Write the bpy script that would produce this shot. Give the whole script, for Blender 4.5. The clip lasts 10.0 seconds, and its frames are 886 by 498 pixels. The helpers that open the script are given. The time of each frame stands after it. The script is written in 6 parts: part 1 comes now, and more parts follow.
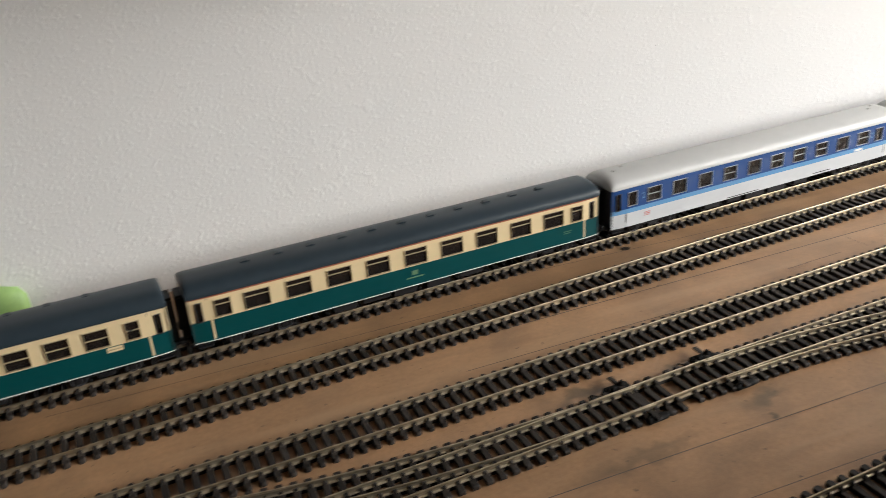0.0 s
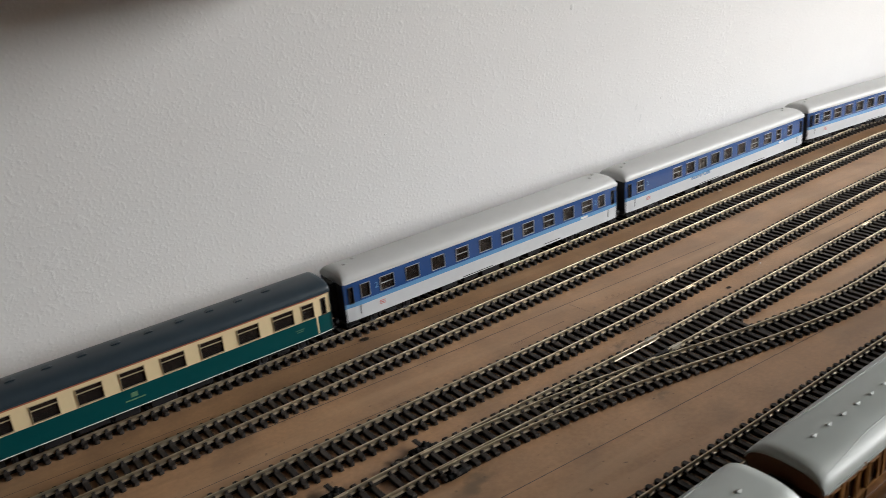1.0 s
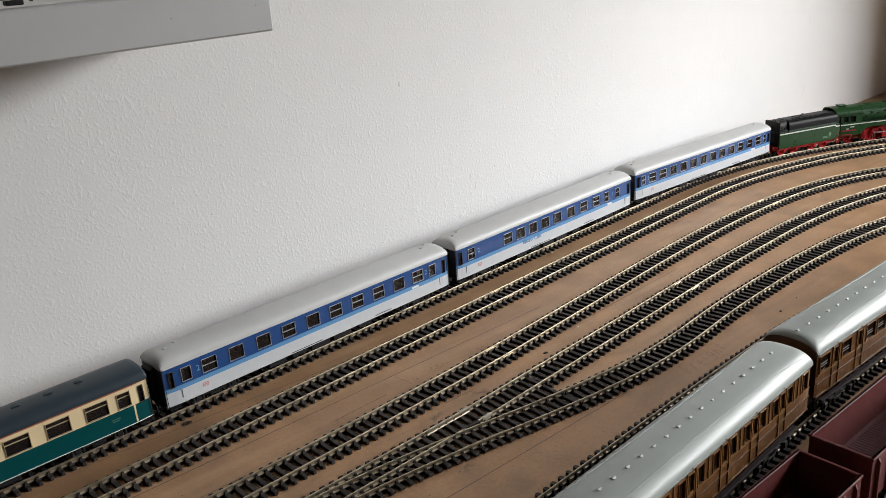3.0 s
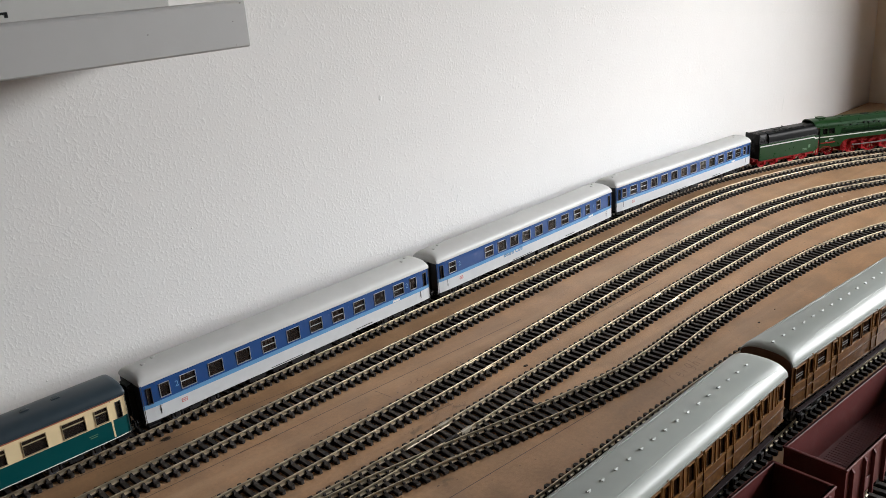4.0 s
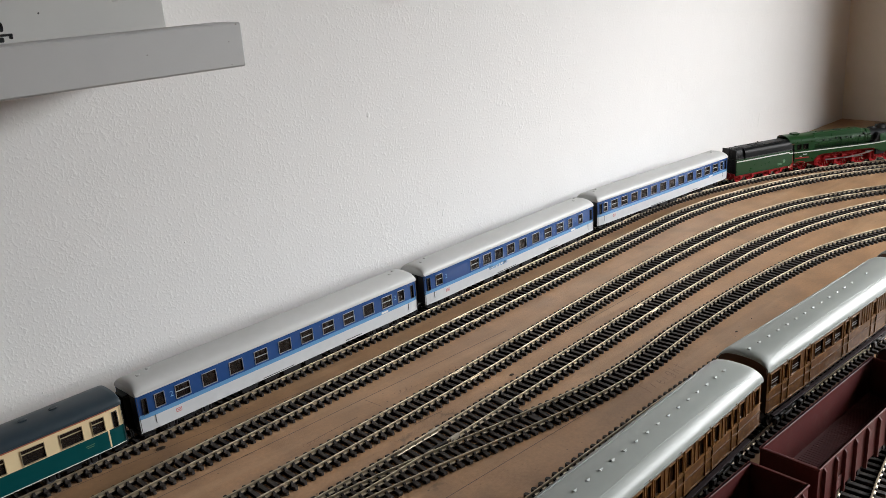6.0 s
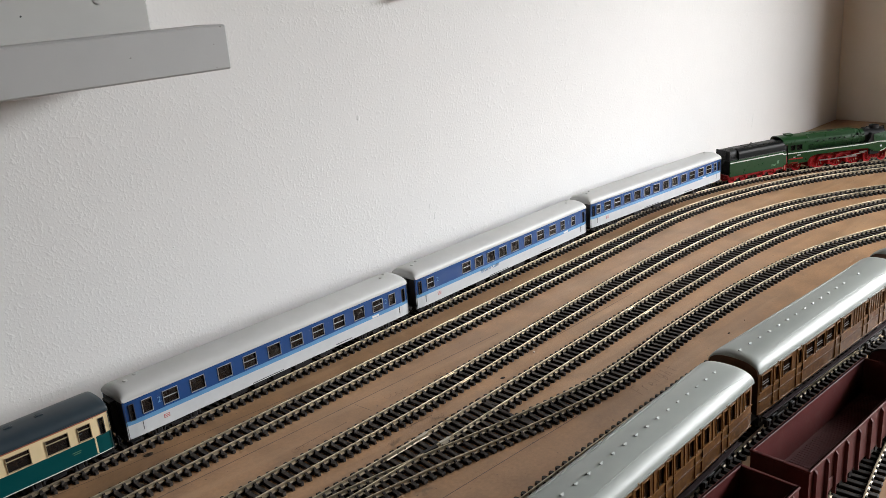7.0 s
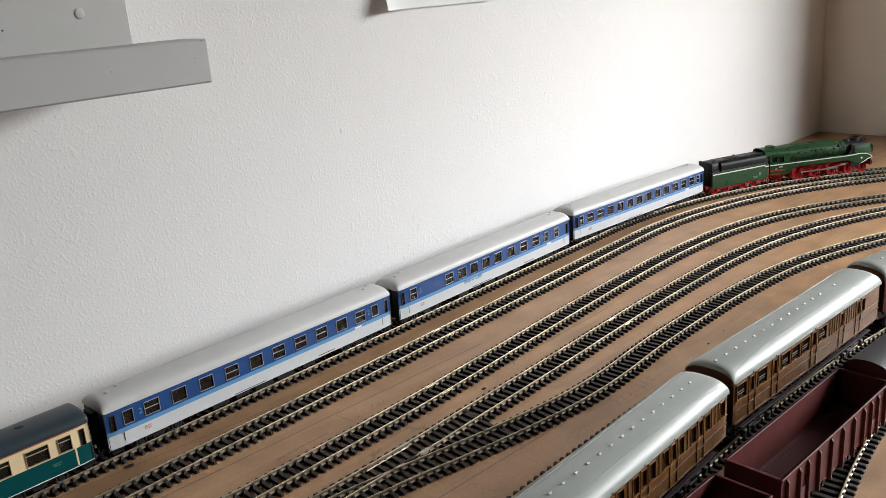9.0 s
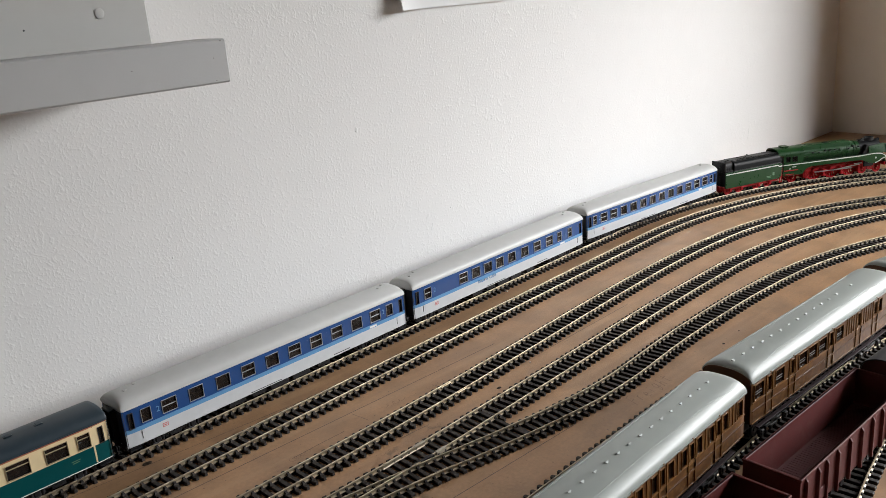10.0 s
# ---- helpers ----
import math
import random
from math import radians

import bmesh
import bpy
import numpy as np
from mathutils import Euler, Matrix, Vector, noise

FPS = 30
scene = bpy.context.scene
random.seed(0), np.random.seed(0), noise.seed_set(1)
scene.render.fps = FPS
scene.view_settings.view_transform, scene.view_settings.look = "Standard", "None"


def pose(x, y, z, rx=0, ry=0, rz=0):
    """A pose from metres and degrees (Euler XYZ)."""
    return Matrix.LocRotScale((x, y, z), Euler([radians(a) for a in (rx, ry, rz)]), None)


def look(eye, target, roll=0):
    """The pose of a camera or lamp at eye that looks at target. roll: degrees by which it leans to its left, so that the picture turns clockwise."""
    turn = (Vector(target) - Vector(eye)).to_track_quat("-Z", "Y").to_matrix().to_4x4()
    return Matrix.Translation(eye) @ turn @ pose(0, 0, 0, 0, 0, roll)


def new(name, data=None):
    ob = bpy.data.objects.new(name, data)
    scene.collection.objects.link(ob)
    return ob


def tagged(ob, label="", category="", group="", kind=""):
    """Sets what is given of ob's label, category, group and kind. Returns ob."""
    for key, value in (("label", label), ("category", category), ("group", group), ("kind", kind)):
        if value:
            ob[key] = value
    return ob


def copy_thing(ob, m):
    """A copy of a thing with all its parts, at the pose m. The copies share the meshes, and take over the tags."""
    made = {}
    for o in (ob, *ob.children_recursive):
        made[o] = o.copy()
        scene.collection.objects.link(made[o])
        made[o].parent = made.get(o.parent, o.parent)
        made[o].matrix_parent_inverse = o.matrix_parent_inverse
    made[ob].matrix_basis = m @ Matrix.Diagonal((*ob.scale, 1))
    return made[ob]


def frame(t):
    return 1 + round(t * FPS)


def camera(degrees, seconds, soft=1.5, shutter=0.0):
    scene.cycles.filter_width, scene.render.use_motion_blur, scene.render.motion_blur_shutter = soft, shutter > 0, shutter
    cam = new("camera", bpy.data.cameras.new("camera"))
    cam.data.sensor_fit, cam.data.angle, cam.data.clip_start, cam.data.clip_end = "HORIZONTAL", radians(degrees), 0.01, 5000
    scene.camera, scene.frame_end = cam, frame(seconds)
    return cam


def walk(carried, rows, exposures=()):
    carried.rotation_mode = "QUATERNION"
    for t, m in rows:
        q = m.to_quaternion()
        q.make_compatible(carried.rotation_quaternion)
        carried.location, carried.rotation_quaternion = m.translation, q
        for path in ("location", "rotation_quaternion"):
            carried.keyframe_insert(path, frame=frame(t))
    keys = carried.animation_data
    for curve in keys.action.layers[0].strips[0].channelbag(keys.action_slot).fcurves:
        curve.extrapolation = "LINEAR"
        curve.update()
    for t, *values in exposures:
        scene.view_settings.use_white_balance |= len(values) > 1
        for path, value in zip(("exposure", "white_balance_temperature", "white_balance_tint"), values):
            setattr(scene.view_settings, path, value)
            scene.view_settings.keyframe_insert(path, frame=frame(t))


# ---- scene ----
cam = camera(55.1, 10.0, 0.6, 0.25)
PATH = [
    (0, (-0.431, -0.554, 0.266), (0.219, 1.131, -0.594), -3.9),
    (0.5, (-0.385, -0.569, 0.27), (0.469, 1.061, -0.514), -5.3),
    (1, (-0.356, -0.583, 0.283), (0.645, 0.975, -0.472), -5.0),
    (1.5, (-0.336, -0.603, 0.296), (0.774, 0.892, -0.435), -4.6),
    (2, (-0.326, -0.616, 0.303), (0.831, 0.855, -0.403), -4.8),
    (2.5, (-0.318, -0.622, 0.307), (0.87, 0.83, -0.386), -4.5),
    (4, (-0.308, -0.632, 0.311), (0.93, 0.795, -0.348), -4.3),
    (4.5, (-0.314, -0.633, 0.312), (0.939, 0.786, -0.333), -4.1),
    (5, (-0.32, -0.638, 0.315), (0.946, 0.774, -0.319), -4.0),
    (5.5, (-0.325, -0.641, 0.316), (0.951, 0.765, -0.315), -3.9),
    (7, (-0.317, -0.645, 0.313), (0.967, 0.758, -0.306), -4.4),
    (7.5, (-0.31, -0.644, 0.312), (0.977, 0.756, -0.306), -4.3),
    (8, (-0.307, -0.649, 0.314), (0.987, 0.749, -0.297), -4.2),
    (8.5, (-0.311, -0.654, 0.317), (0.993, 0.738, -0.284), -4.1),
    (9, (-0.315, -0.654, 0.315), (0.991, 0.738, -0.282), -4.2),
    (9.5, (-0.319, -0.651, 0.318), (0.979, 0.749, -0.279), -4.3),
    (10, (-0.32, -0.651, 0.315), (0.972, 0.755, -0.28), -4.3),
]
walk(cam, [(t, look(e, g, r)) for t, e, g, r in PATH],
     [(0, 0.52, 6800, 10), (0.5, 0.08, 6700, 10), (1, -0.08, 6600, 10), (1.5, 0.05, 6550, 10), (2, -0.1, 6500, 10), (2.5, -0.05, 6500, 10), (4, -0.02, 6500, 10), (5, -0.07, 6500, 10), (5.5, -0.09, 6500, 10), (7, 0, 6500, 10), (8, 0.03, 6500, 10), (9, 0.08, 6500, 10), (9.5, -0.08, 6500, 10), (10, -0.03, 6500, 10)])

# ---- world and light ----
world = bpy.data.worlds.new("world")
scene.world = world
world.use_nodes = True
wn, wl = world.node_tree.nodes, world.node_tree.links
sky = wn.new("ShaderNodeTexSky")
sky.sky_type, sky.sun_disc, sky.sun_elevation, sky.sun_rotation = "NISHITA", False, radians(35), radians(200)
wl.new(sky.outputs[0], wn["Background"].inputs[0])
wn["Background"].inputs[1].default_value = 0.1


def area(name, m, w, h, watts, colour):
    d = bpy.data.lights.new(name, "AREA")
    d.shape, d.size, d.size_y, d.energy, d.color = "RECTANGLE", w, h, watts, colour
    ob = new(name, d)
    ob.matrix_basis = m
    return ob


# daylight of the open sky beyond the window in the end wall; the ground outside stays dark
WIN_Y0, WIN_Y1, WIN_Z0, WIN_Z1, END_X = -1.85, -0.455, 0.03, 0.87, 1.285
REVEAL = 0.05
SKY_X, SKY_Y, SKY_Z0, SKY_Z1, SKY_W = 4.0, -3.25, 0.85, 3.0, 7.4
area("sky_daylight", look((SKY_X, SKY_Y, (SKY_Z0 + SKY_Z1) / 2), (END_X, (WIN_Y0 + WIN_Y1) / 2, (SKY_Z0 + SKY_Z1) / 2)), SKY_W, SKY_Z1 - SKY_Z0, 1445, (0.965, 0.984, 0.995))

# ---- materials ----
def mat(name, colour, rough=0.5, metal=0.0, var=0.12, scale=400.0, bump=0.0, bscale=2000.0, coat=0.0, stain=None, random=0.0, spec=0.5):
    """Principled surface whose colour varies at two scales, with fine relief."""
    m = bpy.data.materials.new(name)
    m.use_nodes = True
    n, l = m.node_tree.nodes, m.node_tree.links
    p = n["Principled BSDF"]
    p.inputs["Roughness"].default_value, p.inputs["Metallic"].default_value = rough, metal
    p.inputs["Coat Weight"].default_value = coat
    p.inputs["Specular IOR Level"].default_value = spec
    co = n.new("ShaderNodeTexCoord")
    fine, wide = n.new("ShaderNodeTexNoise"), n.new("ShaderNodeTexNoise")
    fine.inputs["Scale"].default_value, wide.inputs["Scale"].default_value = scale, scale / 12
    fine.inputs["Detail"].default_value = 6
    for t in (fine, wide):
        l.new(co.outputs["Object"], t.inputs["Vector"])
    add = n.new("ShaderNodeMath")
    add.operation = "ADD"
    l.new(fine.outputs[0], add.inputs[0])
    l.new(wide.outputs[0], add.inputs[1])
    val = n.new("ShaderNodeMapRange")
    val.inputs[1].default_value, val.inputs[2].default_value = 0.6, 1.4
    val.inputs[3].default_value, val.inputs[4].default_value = 1 - var, 1 + var
    l.new(add.outputs[0], val.inputs[0])
    hue = n.new("ShaderNodeHueSaturation")
    hue.inputs["Color"].default_value = (*colour, 1)
    l.new(val.outputs[0], hue.inputs["Value"])
    out = hue.outputs[0]
    if random:
        info, mr = n.new("ShaderNodeObjectInfo"), n.new("ShaderNodeMapRange")
        mr.inputs[3].default_value, mr.inputs[4].default_value = 1 - random, 1 + random
        l.new(info.outputs["Random"], mr.inputs[0])
        h2 = n.new("ShaderNodeHueSaturation")
        l.new(mr.outputs[0], h2.inputs["Value"])
        l.new(out, h2.inputs["Color"])
        out = h2.outputs[0]
    if stain:
        col, sc, lo, hi, amount = stain
        st, ramp, mix, mul = n.new("ShaderNodeTexNoise"), n.new("ShaderNodeMapRange"), n.new("ShaderNodeMix"), n.new("ShaderNodeMath")
        st.inputs["Scale"].default_value, st.inputs["Detail"].default_value, st.inputs["Distortion"].default_value = sc, 5, 0.6
        l.new(co.outputs["Object"], st.inputs["Vector"])
        ramp.inputs[1].default_value, ramp.inputs[2].default_value = lo, hi
        l.new(st.outputs[0], ramp.inputs[0])
        mul.operation = "MULTIPLY"
        mul.inputs[1].default_value = amount
        l.new(ramp.outputs[0], mul.inputs[0])
        mix.data_type = "RGBA"
        mix.inputs[7].default_value = (*col, 1)
        l.new(mul.outputs[0], mix.inputs[0])
        l.new(out, mix.inputs[6])
        out = mix.outputs[2]
    l.new(out, p.inputs["Base Color"])
    rr = n.new("ShaderNodeMapRange")
    rr.inputs[3].default_value, rr.inputs[4].default_value = max(rough - 0.08, 0.03), min(rough + 0.08, 1)
    l.new(fine.outputs[0], rr.inputs[0])
    l.new(rr.outputs[0], p.inputs["Roughness"])
    if bump:
        bt, b = n.new("ShaderNodeTexNoise"), n.new("ShaderNodeBump")
        bt.inputs["Scale"].default_value, bt.inputs["Detail"].default_value = bscale, 4
        l.new(co.outputs["Object"], bt.inputs["Vector"])
        b.inputs["Strength"].default_value, b.inputs["Distance"].default_value = bump, 0.6 / bscale
        l.new(bt.outputs[0], b.inputs["Height"])
        l.new(b.outputs[0], p.inputs["Normal"])
    return m


def plaster(name, colour, strength):
    """White painted plaster with a rolled, stippled relief of about 3 mm grain and soft larger unevenness."""
    m = mat(name, colour, 0.75, var=0.02, scale=30, spec=0.25)
    n, l = m.node_tree.nodes, m.node_tree.links
    co = n.new("ShaderNodeTexCoord")
    fine, low, wide, lump = (n.new("ShaderNodeTexNoise") for k in range(4))
    fine.inputs["Scale"].default_value, fine.inputs["Detail"].default_value, fine.inputs["Roughness"].default_value = 400, 1.5, 0.5
    low.inputs["Scale"].default_value, low.inputs["Detail"].default_value = 38, 4
    lump.inputs["Scale"].default_value, lump.inputs["Detail"].default_value = 200, 1.5
    wide.inputs["Scale"].default_value = 7
    for t in (fine, low, wide, lump):
        l.new(co.outputs["Object"], t.inputs["Vector"])
    # sparse grains: only the crests of the fine noise stand out, more of them in some patches
    grain, patch, s1, s2 = n.new("ShaderNodeMapRange"), n.new("ShaderNodeMapRange"), n.new("ShaderNodeMath"), n.new("ShaderNodeMath")
    grain.interpolation_type = "SMOOTHSTEP"
    for i, x in zip(range(1, 5), (0.44, 0.78, 0.0, 1.0)):
        grain.inputs[i].default_value = x
    for i, x in zip(range(1, 5), (0.34, 0.68, 0.35, 1.1)):
        patch.inputs[i].default_value = x
    l.new(fine.outputs[0], grain.inputs[0])
    l.new(low.outputs[0], patch.inputs[0])
    s1.operation, s2.operation = "MULTIPLY", "MULTIPLY_ADD"
    l.new(grain.outputs[0], s1.inputs[0])
    l.new(patch.outputs[0], s1.inputs[1])
    l.new(wide.outputs[0], s2.inputs[0])
    s2.inputs[1].default_value = 1.6
    crest, s3 = n.new("ShaderNodeMapRange"), n.new("ShaderNodeMath")
    crest.interpolation_type, s3.operation = "SMOOTHSTEP", "ADD"
    for i, x in zip(range(1, 5), (0.57, 0.76, 0.0, 1.05)):
        crest.inputs[i].default_value = x
    l.new(lump.outputs[0], crest.inputs[0])
    l.new(s1.outputs[0], s3.inputs[0])
    l.new(crest.outputs[0], s3.inputs[1])
    # broad trowelled lumps, in patches
    blob, where, bm1, bm2, s4, s5 = n.new("ShaderNodeTexNoise"), n.new("ShaderNodeTexNoise"), n.new("ShaderNodeMapRange"), n.new("ShaderNodeMapRange"), n.new("ShaderNodeMath"), n.new("ShaderNodeMath")
    blob.inputs["Scale"].default_value, blob.inputs["Detail"].default_value, blob.inputs["Distortion"].default_value = 95, 3, 0.8
    where.inputs["Scale"].default_value, where.inputs["Detail"].default_value = 9, 2
    for t in (blob, where):
        l.new(co.outputs["Object"], t.inputs["Vector"])
    for node, vals in ((bm1, (0.56, 0.74, 0.0, 2.4)), (bm2, (0.46, 0.66, 0.1, 1.0))):
        node.interpolation_type = "SMOOTHSTEP"
        for i, x in zip(range(1, 5), vals):
            node.inputs[i].default_value = x
    l.new(blob.outputs[0], bm1.inputs[0])
    l.new(where.outputs[0], bm2.inputs[0])
    s4.operation, s5.operation = "MULTIPLY", "ADD"
    l.new(bm1.outputs[0], s4.inputs[0])
    l.new(bm2.outputs[0], s4.inputs[1])
    l.new(s4.outputs[0], s5.inputs[0])
    l.new(s3.outputs[0], s5.inputs[1])
    l.new(s5.outputs[0], s2.inputs[2])
    b = n.new("ShaderNodeBump")
    b.inputs["Strength"].default_value, b.inputs["Distance"].default_value = strength, 0.0012
    l.new(s2.outputs[0], b.inputs["Height"])
    l.new(b.outputs[0], n["Principled BSDF"].inputs["Normal"])
    return m


WALL = plaster("white_plaster", (0.79, 0.778, 0.766), 0.12)
ENDWALL = plaster("cream_plaster", (0.83, 0.765, 0.67), 0.12)
PAINT = mat("cream_paint", (0.74, 0.71, 0.66), 0.8, var=0.05, scale=20)
# for the unseen front wall: kept dark so less light bounces back
DIM = mat("dark_unseen_wall", (0.27, 0.245, 0.215), 0.8, var=0.05, scale=20)
CEILING = mat("ceiling_white", (0.82, 0.80, 0.76), 0.85, var=0.04, scale=20)
SHELFPAINT = mat("grey_white_lacquer", (0.5, 0.5, 0.5), 0.5, var=0.03, scale=60, bump=0.04, bscale=900)
WHITE = mat("white_paint", (0.72, 0.72, 0.71), 0.55, var=0.03, scale=60, bump=0.05, bscale=900)
BOARD = mat("hardboard", (0.374, 0.212, 0.108), 0.44, var=0.22, scale=360, bump=0.2, bscale=1200, stain=((0.19, 0.115, 0.066), 21, 0.46, 0.72, 0.55))

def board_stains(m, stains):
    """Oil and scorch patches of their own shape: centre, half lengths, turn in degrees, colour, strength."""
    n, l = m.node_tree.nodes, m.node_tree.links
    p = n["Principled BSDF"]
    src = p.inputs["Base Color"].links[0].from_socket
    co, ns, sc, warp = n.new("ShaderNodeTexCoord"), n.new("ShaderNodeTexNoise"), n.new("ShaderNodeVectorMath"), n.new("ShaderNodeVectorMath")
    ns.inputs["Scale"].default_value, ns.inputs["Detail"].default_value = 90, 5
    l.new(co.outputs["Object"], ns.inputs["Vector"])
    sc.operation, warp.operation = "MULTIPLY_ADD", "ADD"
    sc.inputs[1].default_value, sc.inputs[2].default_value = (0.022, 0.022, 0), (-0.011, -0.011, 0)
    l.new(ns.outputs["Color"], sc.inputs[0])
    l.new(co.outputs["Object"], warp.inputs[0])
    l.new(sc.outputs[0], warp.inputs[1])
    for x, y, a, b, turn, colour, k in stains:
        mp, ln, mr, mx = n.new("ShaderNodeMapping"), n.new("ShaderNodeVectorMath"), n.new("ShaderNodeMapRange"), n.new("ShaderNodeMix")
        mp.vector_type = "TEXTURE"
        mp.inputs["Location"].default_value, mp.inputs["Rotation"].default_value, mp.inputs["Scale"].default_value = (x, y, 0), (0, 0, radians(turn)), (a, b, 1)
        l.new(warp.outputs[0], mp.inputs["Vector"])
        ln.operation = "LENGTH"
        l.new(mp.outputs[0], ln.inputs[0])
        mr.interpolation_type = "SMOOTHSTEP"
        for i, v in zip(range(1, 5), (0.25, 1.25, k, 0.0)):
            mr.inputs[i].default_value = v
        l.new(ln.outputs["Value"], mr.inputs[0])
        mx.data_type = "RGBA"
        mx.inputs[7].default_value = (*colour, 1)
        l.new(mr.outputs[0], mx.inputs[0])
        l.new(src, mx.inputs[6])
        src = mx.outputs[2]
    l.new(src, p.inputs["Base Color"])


def board_wear(m):
    """Smears rubbed along the tracks, and scattered dark specks."""
    n, l = m.node_tree.nodes, m.node_tree.links
    p = n["Principled BSDF"]
    src = p.inputs["Base Color"].links[0].from_socket
    co = n.new("ShaderNodeTexCoord")
    for scale, detail, lo, hi, colour, k, stretch in ((9, 5, 0.48, 0.70, (0.47, 0.30, 0.17), 0.42, (0.55, 5.5, 1)), (14, 4, 0.52, 0.72, (0.25, 0.14, 0.075), 0.5, (0.5, 3.5, 1)), (330, 1, 0.735, 0.78, (0.09, 0.06, 0.04), 0.75, (1, 1, 1))):
        mp, ns, mr, mx = n.new("ShaderNodeMapping"), n.new("ShaderNodeTexNoise"), n.new("ShaderNodeMapRange"), n.new("ShaderNodeMix")
        mp.inputs["Scale"].default_value, mp.inputs["Location"].default_value = stretch, (scale * 0.13, scale * 0.07, 0)
        mp.inputs["Rotation"].default_value = (0, 0, radians(-2))
        ns.inputs["Scale"].default_value, ns.inputs["Detail"].default_value, ns.inputs["Distortion"].default_value = scale, detail, 0.4
        l.new(co.outputs["Object"], mp.inputs["Vector"])
        l.new(mp.outputs[0], ns.inputs["Vector"])
        mr.interpolation_type = "SMOOTHSTEP"
        for i, v in zip(range(1, 5), (lo, hi, 0.0, k)):
            mr.inputs[i].default_value = v
        l.new(ns.outputs[0], mr.inputs[0])
        mx.data_type = "RGBA"
        mx.inputs[7].default_value = (*colour, 1)
        l.new(mr.outputs[0], mx.inputs[0])
        l.new(src, mx.inputs[6])
        src = mx.outputs[2]
    l.new(src, p.inputs["Base Color"])


board_wear(BOARD)
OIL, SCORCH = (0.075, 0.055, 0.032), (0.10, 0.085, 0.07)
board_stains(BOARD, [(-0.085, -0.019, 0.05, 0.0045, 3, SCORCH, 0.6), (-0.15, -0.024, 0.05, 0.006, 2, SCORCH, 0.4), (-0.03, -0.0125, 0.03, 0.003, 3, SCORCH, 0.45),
                     (-0.232, -0.234, 0.024, 0.006, 3, OIL, 0.75), (-0.172, -0.236, 0.018, 0.005, 3, OIL, 0.7), (-0.155, -0.279, 0.017, 0.007, 15, OIL, 0.65), (-0.161, -0.292, 0.004, 0.003, 0, OIL, 0.8),
                     (-0.235, -0.291, 0.035, 0.006, 4, OIL, 0.45), (-0.018, -0.2865, 0.006, 0.0025, 20, OIL, 0.5), (0.006, -0.2245, 0.008, 0.004, 10, OIL, 0.55), (0.05, -0.222, 0.007, 0.002, -20, OIL, 0.45)])
SLEEPER = mat("black_plastic", (0.026, 0.021, 0.0185), 0.6, spec=0.28, var=0.25, scale=900, bump=0.25, bscale=3000, random=0.35, stain=((0.05, 0.036, 0.025), 300, 0.58, 0.78, 0.45))
RAIL = mat("nickel_silver", (0.46, 0.388, 0.28), 0.40, 0.95, var=0.2, scale=150, stain=((0.26, 0.19, 0.12), 60, 0.5, 0.68, 0.5))
RAILWEB = mat("tarnished_rail_web", (0.48, 0.41, 0.305), 0.45, 0.8, var=0.25, scale=200, stain=((0.16, 0.115, 0.07), 90, 0.52, 0.72, 0.55))
FAINT = mat("faint_pencil", (0.24, 0.145, 0.088), 0.7, var=0.4, scale=700)
PENCIL = mat("pencil", (0.12, 0.09, 0.07), 0.7, var=0.3, scale=500)
HOLE = mat("hole_dark", (0.035, 0.02, 0.012), 0.8, var=0.3)
SCREW = mat("zinc_screw", (0.6, 0.58, 0.55), 0.35, 0.9)
BLACK = mat("matt_black", (0.011, 0.011, 0.012), 0.5, var=0.25, scale=600, bump=0.1, bscale=2500, spec=0.25)
SATIN = mat("satin_black", (0.006, 0.0065, 0.0075), 0.36, var=0.2, scale=300, spec=0.13)
DARKGREY = mat("dark_grey_plastic", (0.045, 0.045, 0.048), 0.5, var=0.2)
BLUE = mat("blue_lacquer", (0.019, 0.067, 0.215), 0.24, var=0.06, scale=200)
LBLUE = mat("light_blue_lacquer", (0.125, 0.30, 0.53), 0.24, var=0.05, scale=200)
LGREY = mat("light_grey_lacquer", (0.57, 0.585, 0.60), 0.33, var=0.05, scale=200)
ROOFGREY = mat("pale_grey_roof", (0.49, 0.49, 0.48), 0.44, var=0.06, scale=120)
TEAL = mat("ocean_green_lacquer", (0.0, 0.056, 0.06), 0.34, var=0.06, scale=200, spec=0.35)
CREAM = mat("ivory_lacquer", (0.72, 0.57, 0.34), 0.38, var=0.05, scale=200)
SLATE = mat("slate_roof", (0.026, 0.039, 0.05), 0.38, var=0.12, scale=150, spec=0.3)
RUST = mat("red_brown_line", (0.35, 0.1, 0.05), 0.45, var=0.1)
TRIM = mat("white_line", (0.75, 0.74, 0.7), 0.4, var=0.05)
CHROME = mat("window_alloy", (0.52, 0.53, 0.55), 0.4, 0.5, var=0.08)
RED = mat("signal_red", (0.40, 0.013, 0.017), 0.4, var=0.1, scale=300, spec=0.3)
GREEN = mat("loco_green", (0.009, 0.047, 0.012), 0.3, var=0.1, scale=220, spec=0.3)
STEEL = mat("rod_steel", (0.35, 0.34, 0.34), 0.35, 0.9, var=0.15)
TEAK = mat("teak_brown", (0.118, 0.050, 0.0165), 0.36, var=0.35, scale=500, stain=((0.24, 0.115, 0.033), 260, 0.5, 0.65, 0.55))
TEAKDARK = mat("teak_dark", (0.085, 0.035, 0.014), 0.45, var=0.2, scale=500)
TEAKLINE = mat("teak_beading", (0.21, 0.098, 0.029), 0.36, var=0.25, scale=500)
SILVER = mat("silver_grey_roof", (0.325, 0.35, 0.33), 0.39, 0.0, var=0.06, scale=90)
